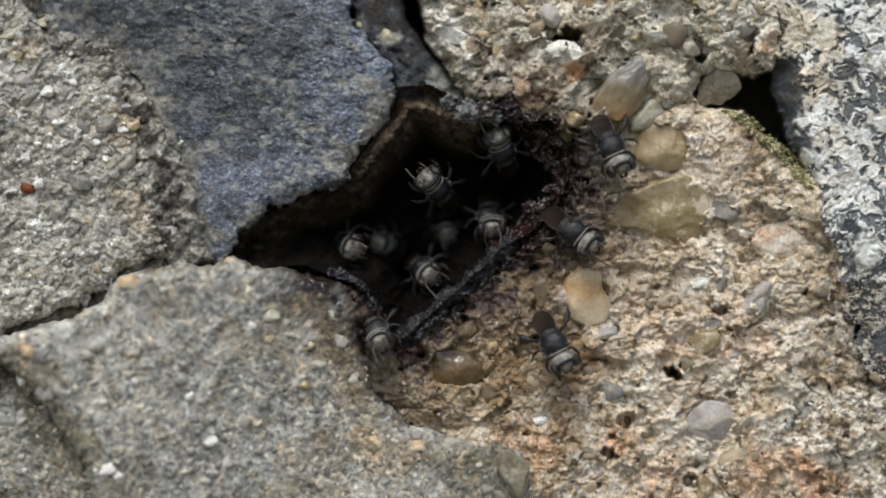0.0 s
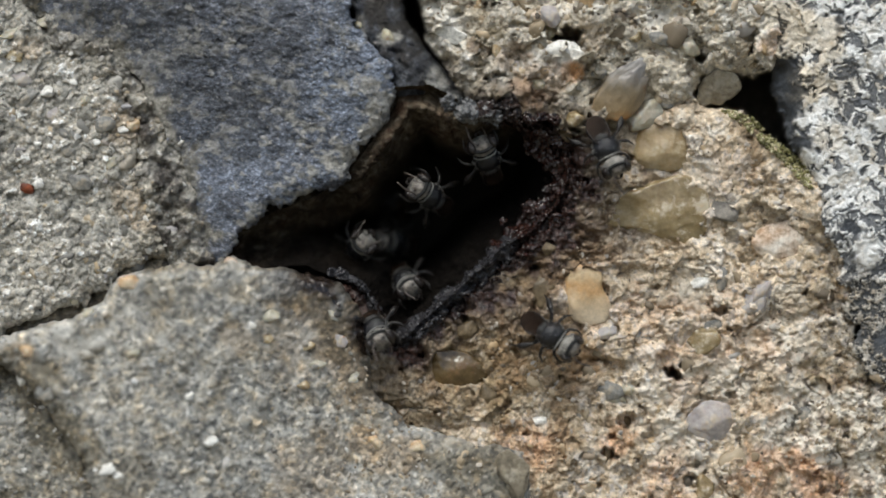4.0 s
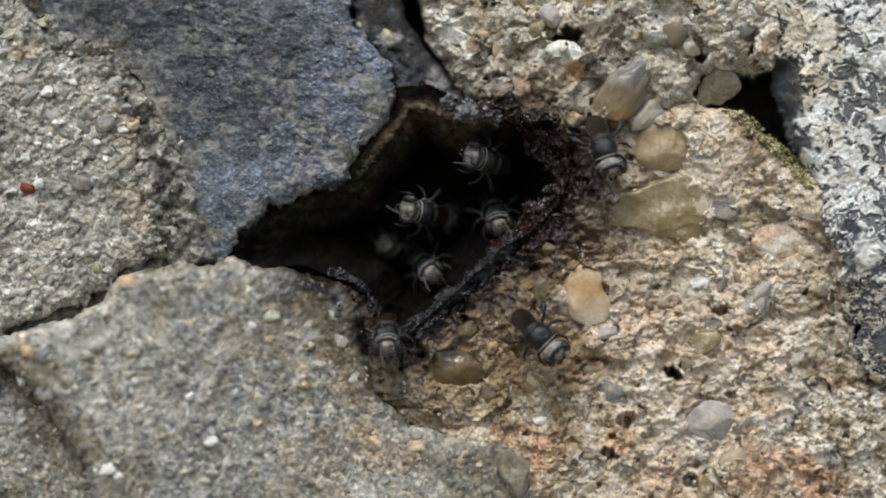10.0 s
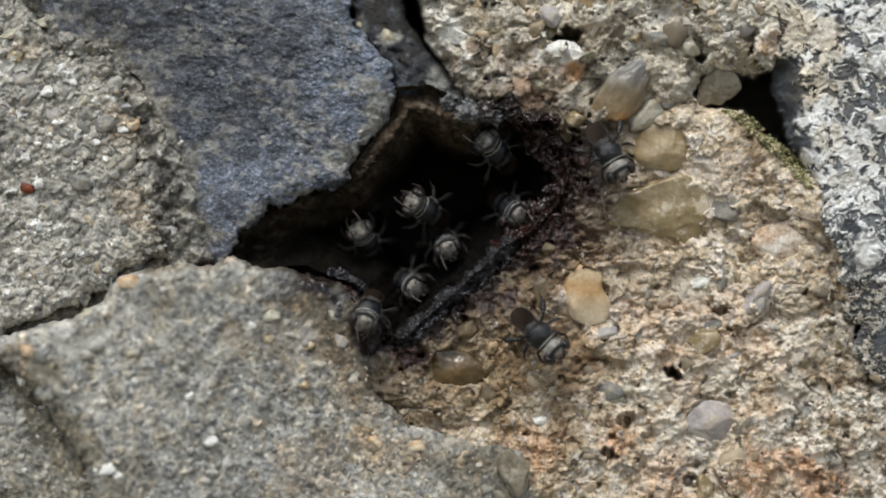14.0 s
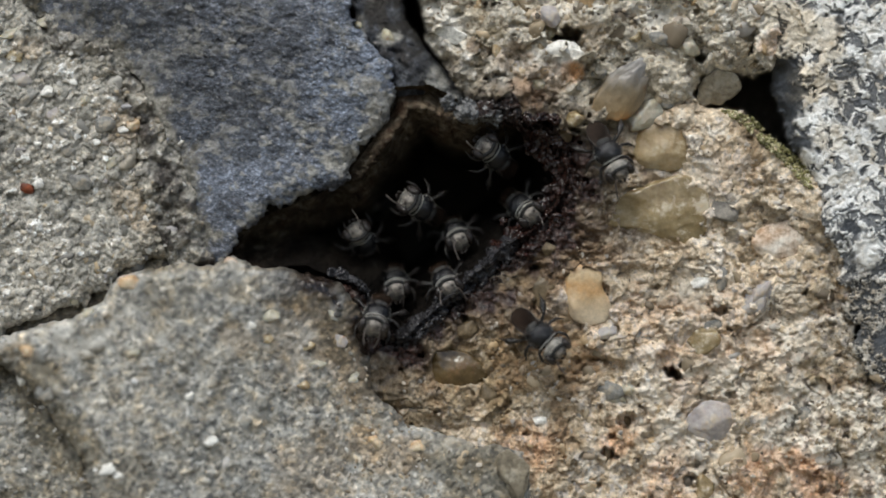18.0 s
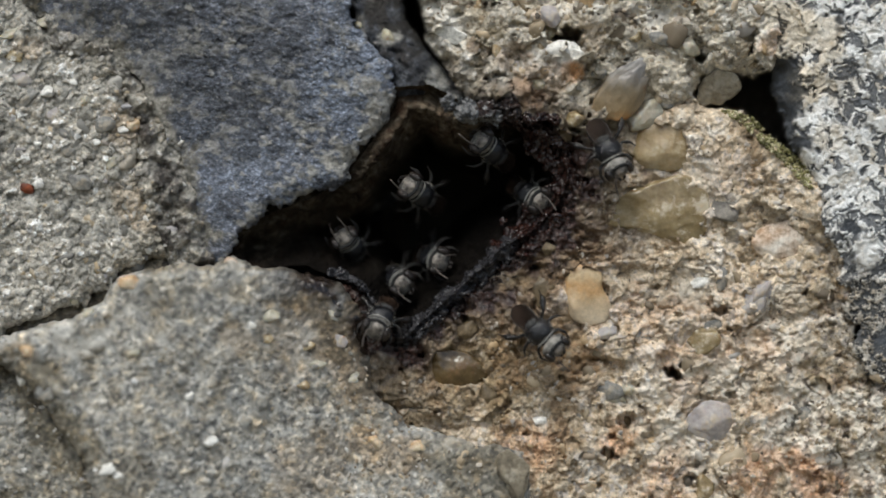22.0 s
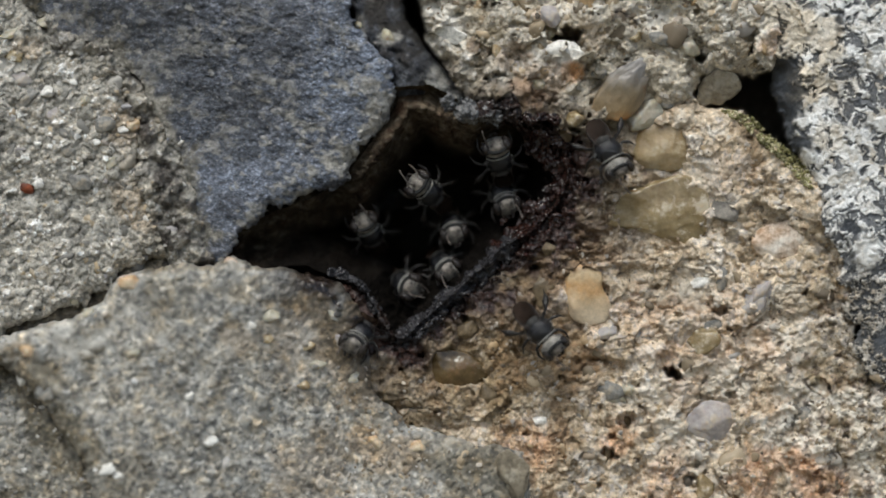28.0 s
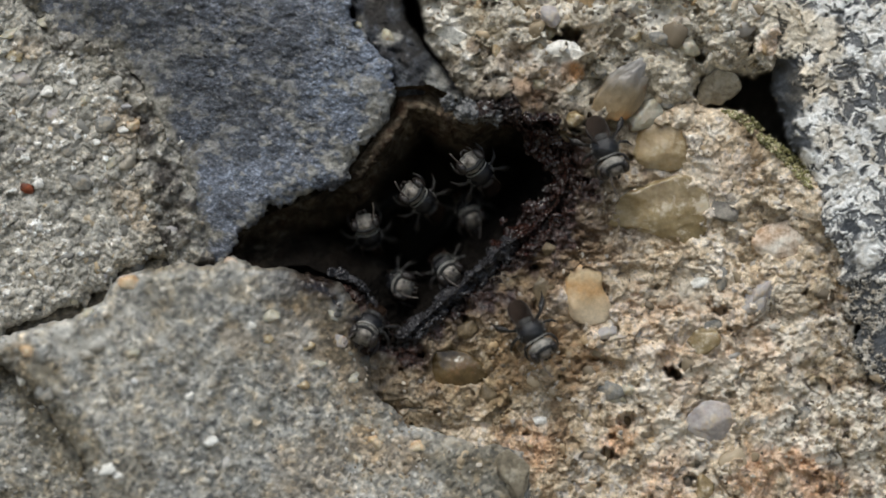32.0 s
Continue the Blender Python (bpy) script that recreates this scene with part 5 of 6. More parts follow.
for owner, outline, count, low, high, material, seed in (
        (left_mortar, LEFT_BLOCK, 190, 5.0, 14.0, GRIT_GREY, 801), (left_mortar, LEFT_BLOCK, 60, 12.0, 26.0, GRIT_GREY, 811),
        (lower_mortar, LOWER_BLOCK, 40, 5.0, 14.0, GRIT_GREY, 802), (corner_mortar, CORNER_BLOCK, 16, 5.0, 14.0, GRIT_GREY, 803),
        (joint_mortar, JOINT, 50, 6.0, 16.0, GRIT_GREY, 806), (right_mortar, RIGHT_BLOCK, 150, 5.0, 14.0, GRIT_TAN, 804),
        (right_mortar, RIGHT_BLOCK, 60, 12.0, 30.0, GRIT_TAN, 814), (upper_mortar, UPPER_BLOCK, 90, 5.0, 14.0, GRIT_TAN, 805),
        (upper_mortar, UPPER_BLOCK, 60, 12.0, 30.0, GRIT_TAN, 815)):
    for u, v, h, r, *_ in scatter(outline, count, low, high, seed, clear_of_hollow):
        ob = new("pebble", grit_rnd.choice(GRIT[material.name]))
        ob.parent = owner
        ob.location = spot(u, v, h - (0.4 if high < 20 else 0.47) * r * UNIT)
        ob.rotation_euler = (0, grit_rnd.uniform(0, 6.28), 0)
        ob.scale = (r * UNIT, 0.55 * r * UNIT, r * UNIT * grit_rnd.uniform(0.5, 0.95))


# ---- the bees ----
def shiny(name, low, high, rough, scale=2500, spread=0.2):
    m, t, p = nodes_of(name)
    t.links.new(ramp(t, noise_tex(t, scale, 4, 0.65), [(0.5 - spread, low), (0.5 + spread, high)]), p.inputs["Base Color"])
    p.inputs["Roughness"].default_value = rough
    bump(t, p, noise_tex(t, 3800, 4, 0.7), 0.9, 0.00014)
    return m


BODY = shiny("black_chitin", (0.002, 0.002, 0.0024), (0.015, 0.015, 0.018), 0.15, 1500, 0.12)
BODY.node_tree.nodes["Principled BSDF"].inputs["Coat Weight"].default_value = 0.06
BODY.node_tree.nodes["Principled BSDF"].inputs["Coat Roughness"].default_value = 0.18
BROWN = shiny("dark_brown_chitin", (0.007, 0.0045, 0.0035), (0.022, 0.014, 0.01), 0.4)
FUZZ = shiny("pale_grey_hair", (0.008, 0.0075, 0.007), (0.32, 0.3, 0.265), 0.5, 1500, 0.13)
HAIR = shiny("pale_hair_band", (0.03, 0.029, 0.027), (0.38, 0.365, 0.335), 0.8, 1500, 0.14)
FACE = shiny("grey_brown_face_hair", (0.02, 0.016, 0.013), (0.36, 0.32, 0.275), 0.38, 1500, 0.16)
FEELER = shiny("grey_brown_feeler", (0.045, 0.036, 0.03), (0.14, 0.115, 0.1), 0.5)
MARGIN = shiny("pale_tan_margin", (0.06, 0.05, 0.035), (0.24, 0.2, 0.15), 0.45)
LIMB = shiny("brown_black_limb", (0.004, 0.0034, 0.003), (0.016, 0.012, 0.0095), 0.28)
LIMB.node_tree.nodes["Principled BSDF"].inputs["Specular IOR Level"].default_value = 0.5
SEAM = shiny("matt_black_seam", (0.002, 0.002, 0.002), (0.006, 0.006, 0.006), 0.7)
BACK = shiny("grey_black_haired_chitin", (0.006, 0.006, 0.0065), (0.05, 0.048, 0.045), 0.42, 2200)
EYE_MAT = shiny("dark_compound_eye", (0.01, 0.008, 0.007), (0.025, 0.018, 0.015), 0.22)


def wing_material():
    m, t, p = nodes_of("smoky_wing")
    t.links.new(ramp(t, noise_tex(t, 1500, 3, 0.6), [(0.35, (0.01, 0.0063, 0.0046)), (0.65, (0.031, 0.0195, 0.0135))]), p.inputs["Base Color"])
    p.inputs["Roughness"].default_value = 0.5
    p.inputs["Specular IOR Level"].default_value = 0.05
    p.inputs["Alpha"].default_value = 0.74
    return m


WING = wing_material()


BEE = 1.14 * MM      # size of the bees


def ball(bm, at, half, rings=0, groove=0.0, segments=24, turn=None, uneven=0.07):
    r = bmesh.ops.create_uvsphere(bm, u_segments=segments, v_segments=16, radius=1.0)
    m = Matrix.Translation(Vector(at) * BEE) @ (turn or Matrix()) @ Matrix.Diagonal((half[0] * BEE, half[1] * BEE, half[2] * BEE, 1))
    for p in r["verts"]:
        if rings:
            k = 1 - groove * max(0.0, math.sin(p.co.y * rings * math.pi)) ** 6
            p.co = Vector((p.co.x * k, p.co.y, p.co.z * k))
        q = p.co.normalized()
        p.co = m @ (p.co * (1 + uneven * noise.noise(q * 2.6 + Vector(at)) + 0.5 * uneven * noise.noise(q * 7 + Vector(at))))
    return r["verts"]


def tube(bm, path, radii, sides=7):
    """A jointed limb along a path in millimetres."""
    rings = []
    for n, (p, r) in enumerate(zip(path, radii)):
        a = Vector(path[min(n + 1, len(path) - 1)]) - Vector(path[max(n - 1, 0)])
        q = a.to_track_quat("Z", "Y")
        rings.append([bm.verts.new((Vector(p) + q @ Vector((r * math.cos(6.2832 * k / sides), r * math.sin(6.2832 * k / sides), 0))) * BEE) for k in range(sides)])
    for a, b in zip(rings, rings[1:]):
        for k in range(sides):
            bm.faces.new((a[k], a[(k + 1) % sides], b[(k + 1) % sides], b[k]))
    bm.faces.new(rings[0][::-1])
    bm.faces.new(rings[-1])


def coat(bm, at, half, count, seed, where, length):
    """Short hairs on an ellipsoid, leaning back."""
    rnd = random.Random(seed)
    for n in range(count * 3):
        z, a = rnd.uniform(-1, 1), rnd.uniform(0, 6.2832)
        r = math.sqrt(1 - z * z)
        q = Vector((r * math.cos(a), r * math.sin(a), z))
        keep = where(q)
        if not keep or count <= 0:
            continue
        count -= 1
        root = Vector(at) + Vector((q.x * half[0], q.y * half[1], q.z * half[2]))
        out = (Vector((q.x / half[0], q.y / half[1], q.z / half[2])).normalized() + Vector((rnd.uniform(-0.5, 0.5), rnd.uniform(-0.9, 0.3), rnd.uniform(-0.4, 0.4)))).normalized()
        side = out.orthogonal().normalized()
        turn = out.cross(side)
        w = rnd.uniform(0.014, 0.026)
        base = [bm.verts.new((root - out * 0.04 + w * (side * math.cos(k * 2.0944) + turn * math.sin(k * 2.0944))) * BEE) for k in range(3)]
        tip = bm.verts.new((root + out * length * rnd.uniform(0.6, 1.2)) * BEE)
        for k in range(3):
            bm.faces.new((base[k], base[(k + 1) % 3], tip))


def curve_points(points, steps=4):
    out = []
    for n in range(len(points) - 1):
        p0, p1 = Vector(points[max(n - 1, 0)]), Vector(points[n])
        p2, p3 = Vector(points[n + 1]), Vector(points[min(n + 2, len(points) - 1)])
        for s in range(steps):
            t = s / steps
            out.append(0.5 * (2 * p1 + (p2 - p0) * t + (2 * p0 - 5 * p1 + 4 * p2 - p3) * t * t + (3 * p1 - p0 - 3 * p2 + p3) * t ** 3))
    return out + [Vector(points[-1])]


ANTENNA_AT = {-1: (-0.2, 1.78, 0.42), 1: (0.2, 1.78, 0.42)}


def make_bee():
    bee = tagged(new("bee"), "small black stingless bee with grey hair bands at the nest", "bee", "bees at the nest entrance")
    bm = bmesh.new()
    ball(bm, (0, 0, 0), (0.85, 0.86, 0.68))
    thorax = part("thorax", bm, BODY, bee)
    bm = bmesh.new()
    ball(bm, (0, -0.62, 0.2), (0.6, 0.34, 0.38))
    part("scutellum", bm, BACK, thorax, "grey-black haired rear of the thorax")
    bm = bmesh.new()
    coat(bm, (0, 0, 0), (0.85, 0.86, 0.68), 50, 11, lambda q: q.z > -0.2 and q.y > 0.45 and math.hypot(q.x, q.y) > 0.72, 0.12)
    coat(bm, (0, 0, 0), (0.85, 0.86, 0.68), 240, 15, lambda q: q.z > -0.1 and q.y <= 0.45 and abs(q.x) > 0.8, 0.14)
    part("hair_fringe", bm, HAIR, thorax, "pale grey hair fringe round the thorax")
    bm = bmesh.new()
    arc = [math.radians(-12 + 204 * k / 20) for k in range(21)]
    tube(bm, [(0.74 * math.cos(a), 0.6 + 0.06 * math.sin(a), 0.06 + 0.54 * math.sin(a)) for a in arc], [0.02 + 0.035 * math.sin(math.pi * k / 20) for k in range(21)], 7)
    part("collar", bm, HAIR, thorax, "pale haired collar behind the head")
    bm = bmesh.new()
    arc = [math.radians(185 + 170 * k / 20) for k in range(21)]
    tube(bm, [(0.7 * math.cos(a), -0.5 + 0.5 * math.sin(a), 0.26) for a in arc], [0.02 + 0.03 * math.sin(math.pi * k / 20) for k in range(21)], 6)
    part("rear_margin", bm, MARGIN, thorax, "pale tan margin of the thorax")
    bm = bmesh.new()
    coat(bm, (0, -0.62, 0.2), (0.58, 0.32, 0.36), 200, 12, lambda q: q.z > -0.1 and q.y < 0.2, 0.13)
    part("scutellum_fringe", bm, BACK, thorax, "grey-black rear hair fringe")
    bm = bmesh.new()
    ball(bm, (0, -1.4, -0.26), (0.66, 0.9, 0.52), 3.2, 0.1, 24, Matrix.Rotation(radians(18), 4, "X"))
    part("abdomen", bm, BROWN, bee, "glossy dark brown abdomen")
    # head: broad and pale-haired, a black groove over the round hairy face
    mid, way = Vector((0, 1.28, 0.1)), Vector((0, 0.84, 0.54)).normalized()
    bm = bmesh.new()
    ball(bm, mid, (0.87, 0.6, 0.7))
    head = part("head", bm, FUZZ, bee, "broad grey haired head")
    bm = bmesh.new()
    coat(bm, mid, (0.87, 0.6, 0.7), 300, 14, lambda q: q.z > 0.25 and abs(q.x) < 0.85 and q.y > -0.45, 0.1)
    part("brow_hair", bm, HAIR, head, "pale grey hair over the face")
    bm = bmesh.new()
    snout = ball(bm, mid + way * 0.26, (0.5, 0.42, 0.52))
    low = Vector((0, way.z, -way.y))
    for p in snout:
        k = max(-1.0, min(1.0, (p.co / BEE - mid - way * 0.26).dot(low) / 0.5))
        p.co.x *= 0.98 - 0.34 * k
    coat(bm, mid + way * 0.26, (0.42, 0.4, 0.46), 160, 13, lambda q: q.y > -0.2, 0.06)
    part("face", bm, FACE, head, "grey-brown hairy face")
    bm = bmesh.new()
    up = Vector((0, -way.z, way.y))
    groove = []
    for k in range(17):
        a = math.radians(-20 + 220 * k / 16)
        q = (way * 0.62 + Vector((math.cos(a), 0, 0)) * 0.72 + up * math.sin(a) * 0.62)
        q = q.normalized()
        groove.append(mid + Vector((q.x * 0.95, q.y * 0.62, q.z * 0.72)))
    tube(bm, groove, [0.05 + 0.07 * math.sin(math.pi * k / 16) for k in range(17)], 8)
    part("groove", bm, SEAM, head, "black groove over the face")
    for side in (-1, 1):
        bm = bmesh.new()
        ball(bm, (0.66 * side, 1.5, 0.18), (0.3, 0.42, 0.54), uneven=0.02)
        part("eye", bm, EYE_MAT, head)
        bm = bmesh.new()
        ball(bm, Vector(ANTENNA_AT[side]) + Vector((0.06 * side, -0.06, 0.02)), (0.1, 0.09, 0.1), segments=10)
        part("feeler_socket", bm, BROWN, head)
        bm = bmesh.new()
        tube(bm, [(0.2 * side, 1.72, -0.36), (0.14 * side, 1.9, -0.48), (0.02 * side, 1.94, -0.52)], (0.12, 0.09, 0.04))
        part("mandible", bm, BROWN, head)
        bm = bmesh.new()
        path = curve_points([(0, 0, 0), (0.17 * side, 0.18, 0.1), (0.27 * side, 0.32, 0.08), (0.3 * side, 0.62, -0.02), (0.28 * side, 0.95, -0.16), (0.22 * side, 1.28, -0.36)], 3)
        tube(bm, path, [0.032 if n < 6 else 0.047 for n in range(len(path))])
        ant = part("antenna", bm, FEELER, head)
        ant.location = Vector(ANTENNA_AT[side]) * BEE
    # legs: front, middle and the broad hind pair
    for side in (-1, 1):
        for root, knee, shin, foot, wide in (((0.4, 0.45, -0.35), (0.9, 0.7, -0.24), (1.08, 1.1, -0.5), (0.98, 1.5, -0.85), 0.09),
                                             ((0.5, 0.0, -0.4), (1.04, -0.1, -0.16), (1.45, 0.02, -0.4), (1.72, 0.3, -0.8), 0.1),
                                             ((0.45, -0.45, -0.4), (1.1, -0.72, -0.05), (1.62, -1.3, -0.2), (1.85, -1.85, -0.6), 0.19)):
            flip = lambda p: (p[0] * side, p[1], p[2])
            bm = bmesh.new()
            mid = tuple((a + 2 * b) / 3 for a, b in zip(knee, shin))
            path = [flip(p) for p in (root, tuple((a + b) / 2 for a, b in zip(root, knee)), knee, mid, shin, tuple((a + b) / 2 for a, b in zip(shin, foot)), foot)]
            tube(bm, path, (0.09, 0.13, 0.09, wide * 1.15, wide * 0.95, 0.055, 0.035))
            part("leg", bm, LIMB, bee)
    # smoky wings folded flat over the abdomen
    for side in (-1, 1):
        bm = bmesh.new()
        rim = [(0.4, -0.3), (0.56, -0.7), (0.64, -1.2), (0.63, -1.6), (0.48, -1.98), (0.18, -2.2), (-0.25, -2.17), (-0.5, -1.8), (-0.44, -1.3), (-0.1, -0.6)]
        top = [bm.verts.new(Vector((x * side, y, 0.56 - 0.1 * x * x + 0.02 * side + 0.04 * math.sin(3 * y) - 0.32 * max(0.0, -y - 0.6))) * BEE) for x, y in rim]
        f = bm.faces.new(top if side < 0 else top[::-1])
        r = bmesh.ops.extrude_face_region(bm, geom=[f])
        bmesh.ops.translate(bm, vec=(0, 0, 0.018 * BEE), verts=[g for g in r["geom"] if isinstance(g, bmesh.types.BMVert)])
        wing = part("wing", bm, WING, bee, "smoky brown folded wing", smooth=False)
        bm = bmesh.new()
        tube(bm, [Vector((x * side, y, 0.585 - 0.1 * x * x + 0.02 * side - 0.32 * max(0.0, -y - 0.6))) for x, y in rim[:5]], (0.05, 0.045, 0.04, 0.03, 0.02), 5)
        part("wing_vein", bm, BROWN, wing)
    return bee


def bee_pose(u, v, heading, lift=0.0, pitch=22):
    """A bee whose middle (between head and thorax) is at u, v; heading clockwise from the right; lift in mm off its support."""
    a, p = math.radians(heading), math.radians(pitch)
    fwd = Vector((math.cos(a) * math.cos(p), -math.sin(p), -math.sin(a) * math.cos(p)))
    outward = Vector((0, -1, 0))
    back = (outward - outward.dot(fwd) * fwd).normalized()
    right = fwd.cross(back)
    depth = float(hollow_depth(inside(np.array([float(u)]), np.array([float(v)]), HOLLOW))[0])
    d = float(inside(np.array([float(u)]), np.array([float(v)]), HOLLOW)[0])
    h = max(depth, -0.004) if d > 0 else 0.0004
    h += (1.05 + lift) * MM
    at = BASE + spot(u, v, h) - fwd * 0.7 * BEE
    m = Matrix((right, fwd, back)).transposed().to_4x4()
    m.translation = at
    return m


def fly(bee, rows, pitch=22, up=0.0):
    """rows: seconds, u, v, heading, lift in mm."""
    walk(bee, [(t, bee_pose(u, v, a, z + up, pitch)) for t, u, v, a, z in rows])
    rnd = random.Random(len(rows) * 7 + int(rows[0][1]))
    folded = int(rows[0][2]) % 2
    for head in [c for c in bee.children if c.name.startswith("head")]:
        for k, ant in enumerate([c for c in head.children if c.name.startswith("antenna")]):
            at = Vector(ANTENNA_AT[-1 if k == 0 else 1]) * BEE
            walk(ant, [(t, pose(at.x, at.y, at.z, rnd.uniform(-30, 18) - (74 if k == folded else 0), rnd.uniform(-12, 12), rnd.uniform(-22, 22))) for t in np.arange(0, 32.1, 2.0)])


first = make_bee()
BEES = [first] + [copy_thing(first, Matrix()) for _ in range(11)]


def motions():
    a, b, c, d, e, f, g, h, i, j, k, m = BEES
    fly(a, [(0, 883, 255, 246, 0), (1, 874, 266, 235, 0), (2, 859, 277, 250, 0), (3, 859, 272, 250, 0), (5.5, 852, 268, 245, 0), (6, 856, 275, 240, 0), (7, 852, 265, 240, 0),
            (8, 853, 272, 235, 0), (8.6, 850, 272, 220, 0), (9, 856, 290, 190, 0), (10, 848, 280, 195, 0), (11, 848, 272, 210, 0), (12, 859, 272, 215, 0), (13, 877, 284, 240, 0), (14, 868, 259, 225, 0),
            (16.5, 867, 259, 220, 0), (17, 865, 263, 215, 0), (18, 867, 268, 220, 0), (19, 864, 267, 219, 0), (20, 859, 267, 215, 0), (21, 859, 254, 215, 0), (22, 861, 258, 218, 0),
            (23, 864, 256, 222, 0), (24, 859, 267, 225, 0), (25, 870, 276, 220, 0), (27.5, 872, 270, 245, 0), (28, 880, 271, 255, 0), (29, 876, 281, 245, 0), (30, 874, 281, 240, 0),
            (30.6, 880, 270, 235, 0), (31, 900, 260, 250, 0), (31.5, 860, 285, 240, 0), (32, 840, 296, 230, 0)], 44, 2.9)
    fly(b, [(0, 765, 325, 225, 0), (1, 757, 336, 215, 0), (2, 754, 334, 215, 0), (3.5, 750, 334, 215, 0), (5.5, 744, 366, 215, 0), (6, 738, 366, 215, 0), (7, 744, 348, 215, 0),
            (8, 743, 344, 215, 0), (8.5, 752, 350, 205, 0), (9, 722, 396, 165, 0), (10, 735, 374, 190, 0), (11, 735, 361, 200, 0), (12, 755, 358, 210, 0), (13, 760, 362, 218, 0),
            (14, 742, 365, 210, 0), (16.5, 733, 361, 205, 0), (18, 733, 361, 210, 0), (19, 736, 356, 215, 0), (20, 720, 356, 210, 0), (21, 730, 335, 212, 0), (22, 735, 337, 215, 0),
            (23, 736, 338, 219, 0), (25, 735, 335, 215, 0), (28, 748, 333, 218, 0), (30, 741, 329, 215, 0), (31, 744, 331, 218, 0), (32, 738, 348, 220, 0)], 44, 1.5)
    fly(c, [(0, 869, 395, 85, 0), (0.5, 842, 415, 115, -0.5), (0.8, 836, 415, 100, -2.5), (1.1, 830, 405, 40, -2.5), (1.2, 935, 365, 20, 1.5), (1.3, 1000, 455, -40, 2.5), (1.4, 1008, 440, -75, 2),
            (1.6, 1000, 440, -85, 1.2), (1.7, 982, 445, -88, 0.6), (1.8, 975, 415, -100, 0.4), (1.9, 965, 370, -125, 0.3), (2, 940, 335, -140, 0.3), (2.3, 810, 345, -170, -6), (2.8, 700, 280, -190, -10), (3.5, 700, 280, -240, -10),
            (4.6, 740, 310, -300, -9), (5.2, 830, 340, -310, -5), (5.5, 883, 328, -315, -1), (6, 893, 335, -315, 0), (7, 902, 346, -300, 0), (8, 911, 337, -300, 0), (8.6, 914, 345, -295, 0), (9, 908, 355, -295, 0), (9.5, 880, 384, -280, 0),
            (10, 880, 390, -285, 0), (10.5, 876, 400, -270, 0), (11, 856, 384, -310, -1), (11.5, 880, 368, -330, 0), (12, 913, 348, -335, 0), (12.5, 922, 340, -325, 0), (13, 888, 366, -320, 0), (14, 910, 374, -320, 0),
            (14.5, 913, 384, -310, 0), (16.5, 920, 388, -310, 0), (17, 933, 383, -318, 0), (18, 931, 374, -318, 0), (18.5, 940, 358, -320, 0), (19, 964, 375, -322, 0.2), (20, 972, 358, -330, 0.2),
            (20.5, 952, 346, -325, 0), (21, 944, 350, -325, 0), (22, 946, 351, -325, 0), (23, 954, 368, -303, 0), (24, 957, 356, -310, 0), (25, 946, 348, -315, 0), (27.5, 928, 359, -315, 0), (28, 894, 355, -288, 0),
            (28.5, 861, 408, -275, 0), (29, 846, 397, -310, 0), (29.5, 860, 374, -340, 0), (30, 880, 370, -350, 0), (30.5, 846, 374, -310, -2), (31, 922, 363, -290, 0), (31.4, 850, 375, -300, -3), (32, 833, 380, -290, -3)], 50, 0.8)
    fly(d, [(0, 1090, 278, 66, 0), (1, 1090, 278, 66, 0), (2, 1084, 280, 66, 0), (3.5, 1082, 280, 66, 0), (6, 1079, 284, 64, 0), (8, 1078, 282, 66, 0), (9, 1074, 282, 72, 0), (10, 1075, 282, 72, 0),
            (11, 1078, 285, 70, 0), (12, 1087, 292, 60, 0), (12.5, 1094, 297, 55, 0), (13, 1089, 288, 58, 0), (14.5, 1087, 288, 60, 0), (17, 1086, 287, 62, 0), (18, 1086, 288, 62, 0), (19, 1081, 280, 64, 0),
            (20, 1085, 282, 64, 0), (25, 1086, 284, 62, 0), (30, 1086, 284, 62, 0), (31, 1082, 282, 66, 0), (32, 1079, 281, 68, 0)], 14, 0.6)
    fly(e, [(0, 1030, 422, 38, 0), (1.1, 1030, 424, 40, 0), (1.2, 1025, 428, 45, 0.3), (1.3, 990, 455, 80, 1.2), (1.4, 905, 468, 120, 1.0), (1.5, 875, 460, 180, 0.6), (1.6, 860, 450, 200, 0), (1.7, 830, 425, 215, -2),
            (2.0, 790, 380, 225, -7), (2.6, 665, 345, 215, -10), (32, 665, 345, 215, -10)], 14)
    fly(f, [(0, 990, 626, 63, 0), (0.5, 988, 625, 65, 0), (1.1, 980, 624, 58, 0), (1.3, 988, 622, 62, 0), (1.4, 966, 610, 40, 0), (1.5, 985, 605, 15, 0), (1.7, 985, 605, 5, 0), (2, 1000, 600, 8, 0), (2.5, 996, 606, 22, 0), (3.5, 994, 604, 32, 0),
            (6, 992, 608, 36, 0), (8, 992, 607, 36, 0), (9, 988, 607, 34, 0), (9.5, 980, 604, 34, 0), (10, 970, 610, 44, 0), (12, 970, 619, 52, 0), (12.5, 971, 619, 50, 0), (13, 968, 608, 42, 0), (14.5, 970, 607, 44, 0), (17, 971, 607, 42, 0),
            (18, 971, 607, 42, 0), (19, 974, 600, 39, 0), (21, 972, 602, 42, 0), (23, 968, 601, 44, 0), (25, 969, 601, 46, 0), (28, 969, 600, 48, 0), (30, 966, 599, 50, 0), (31, 964, 597, 52, 0), (31.5, 951, 604, 55, 0), (32, 951, 604, 58, 0)], 12, 0.95)
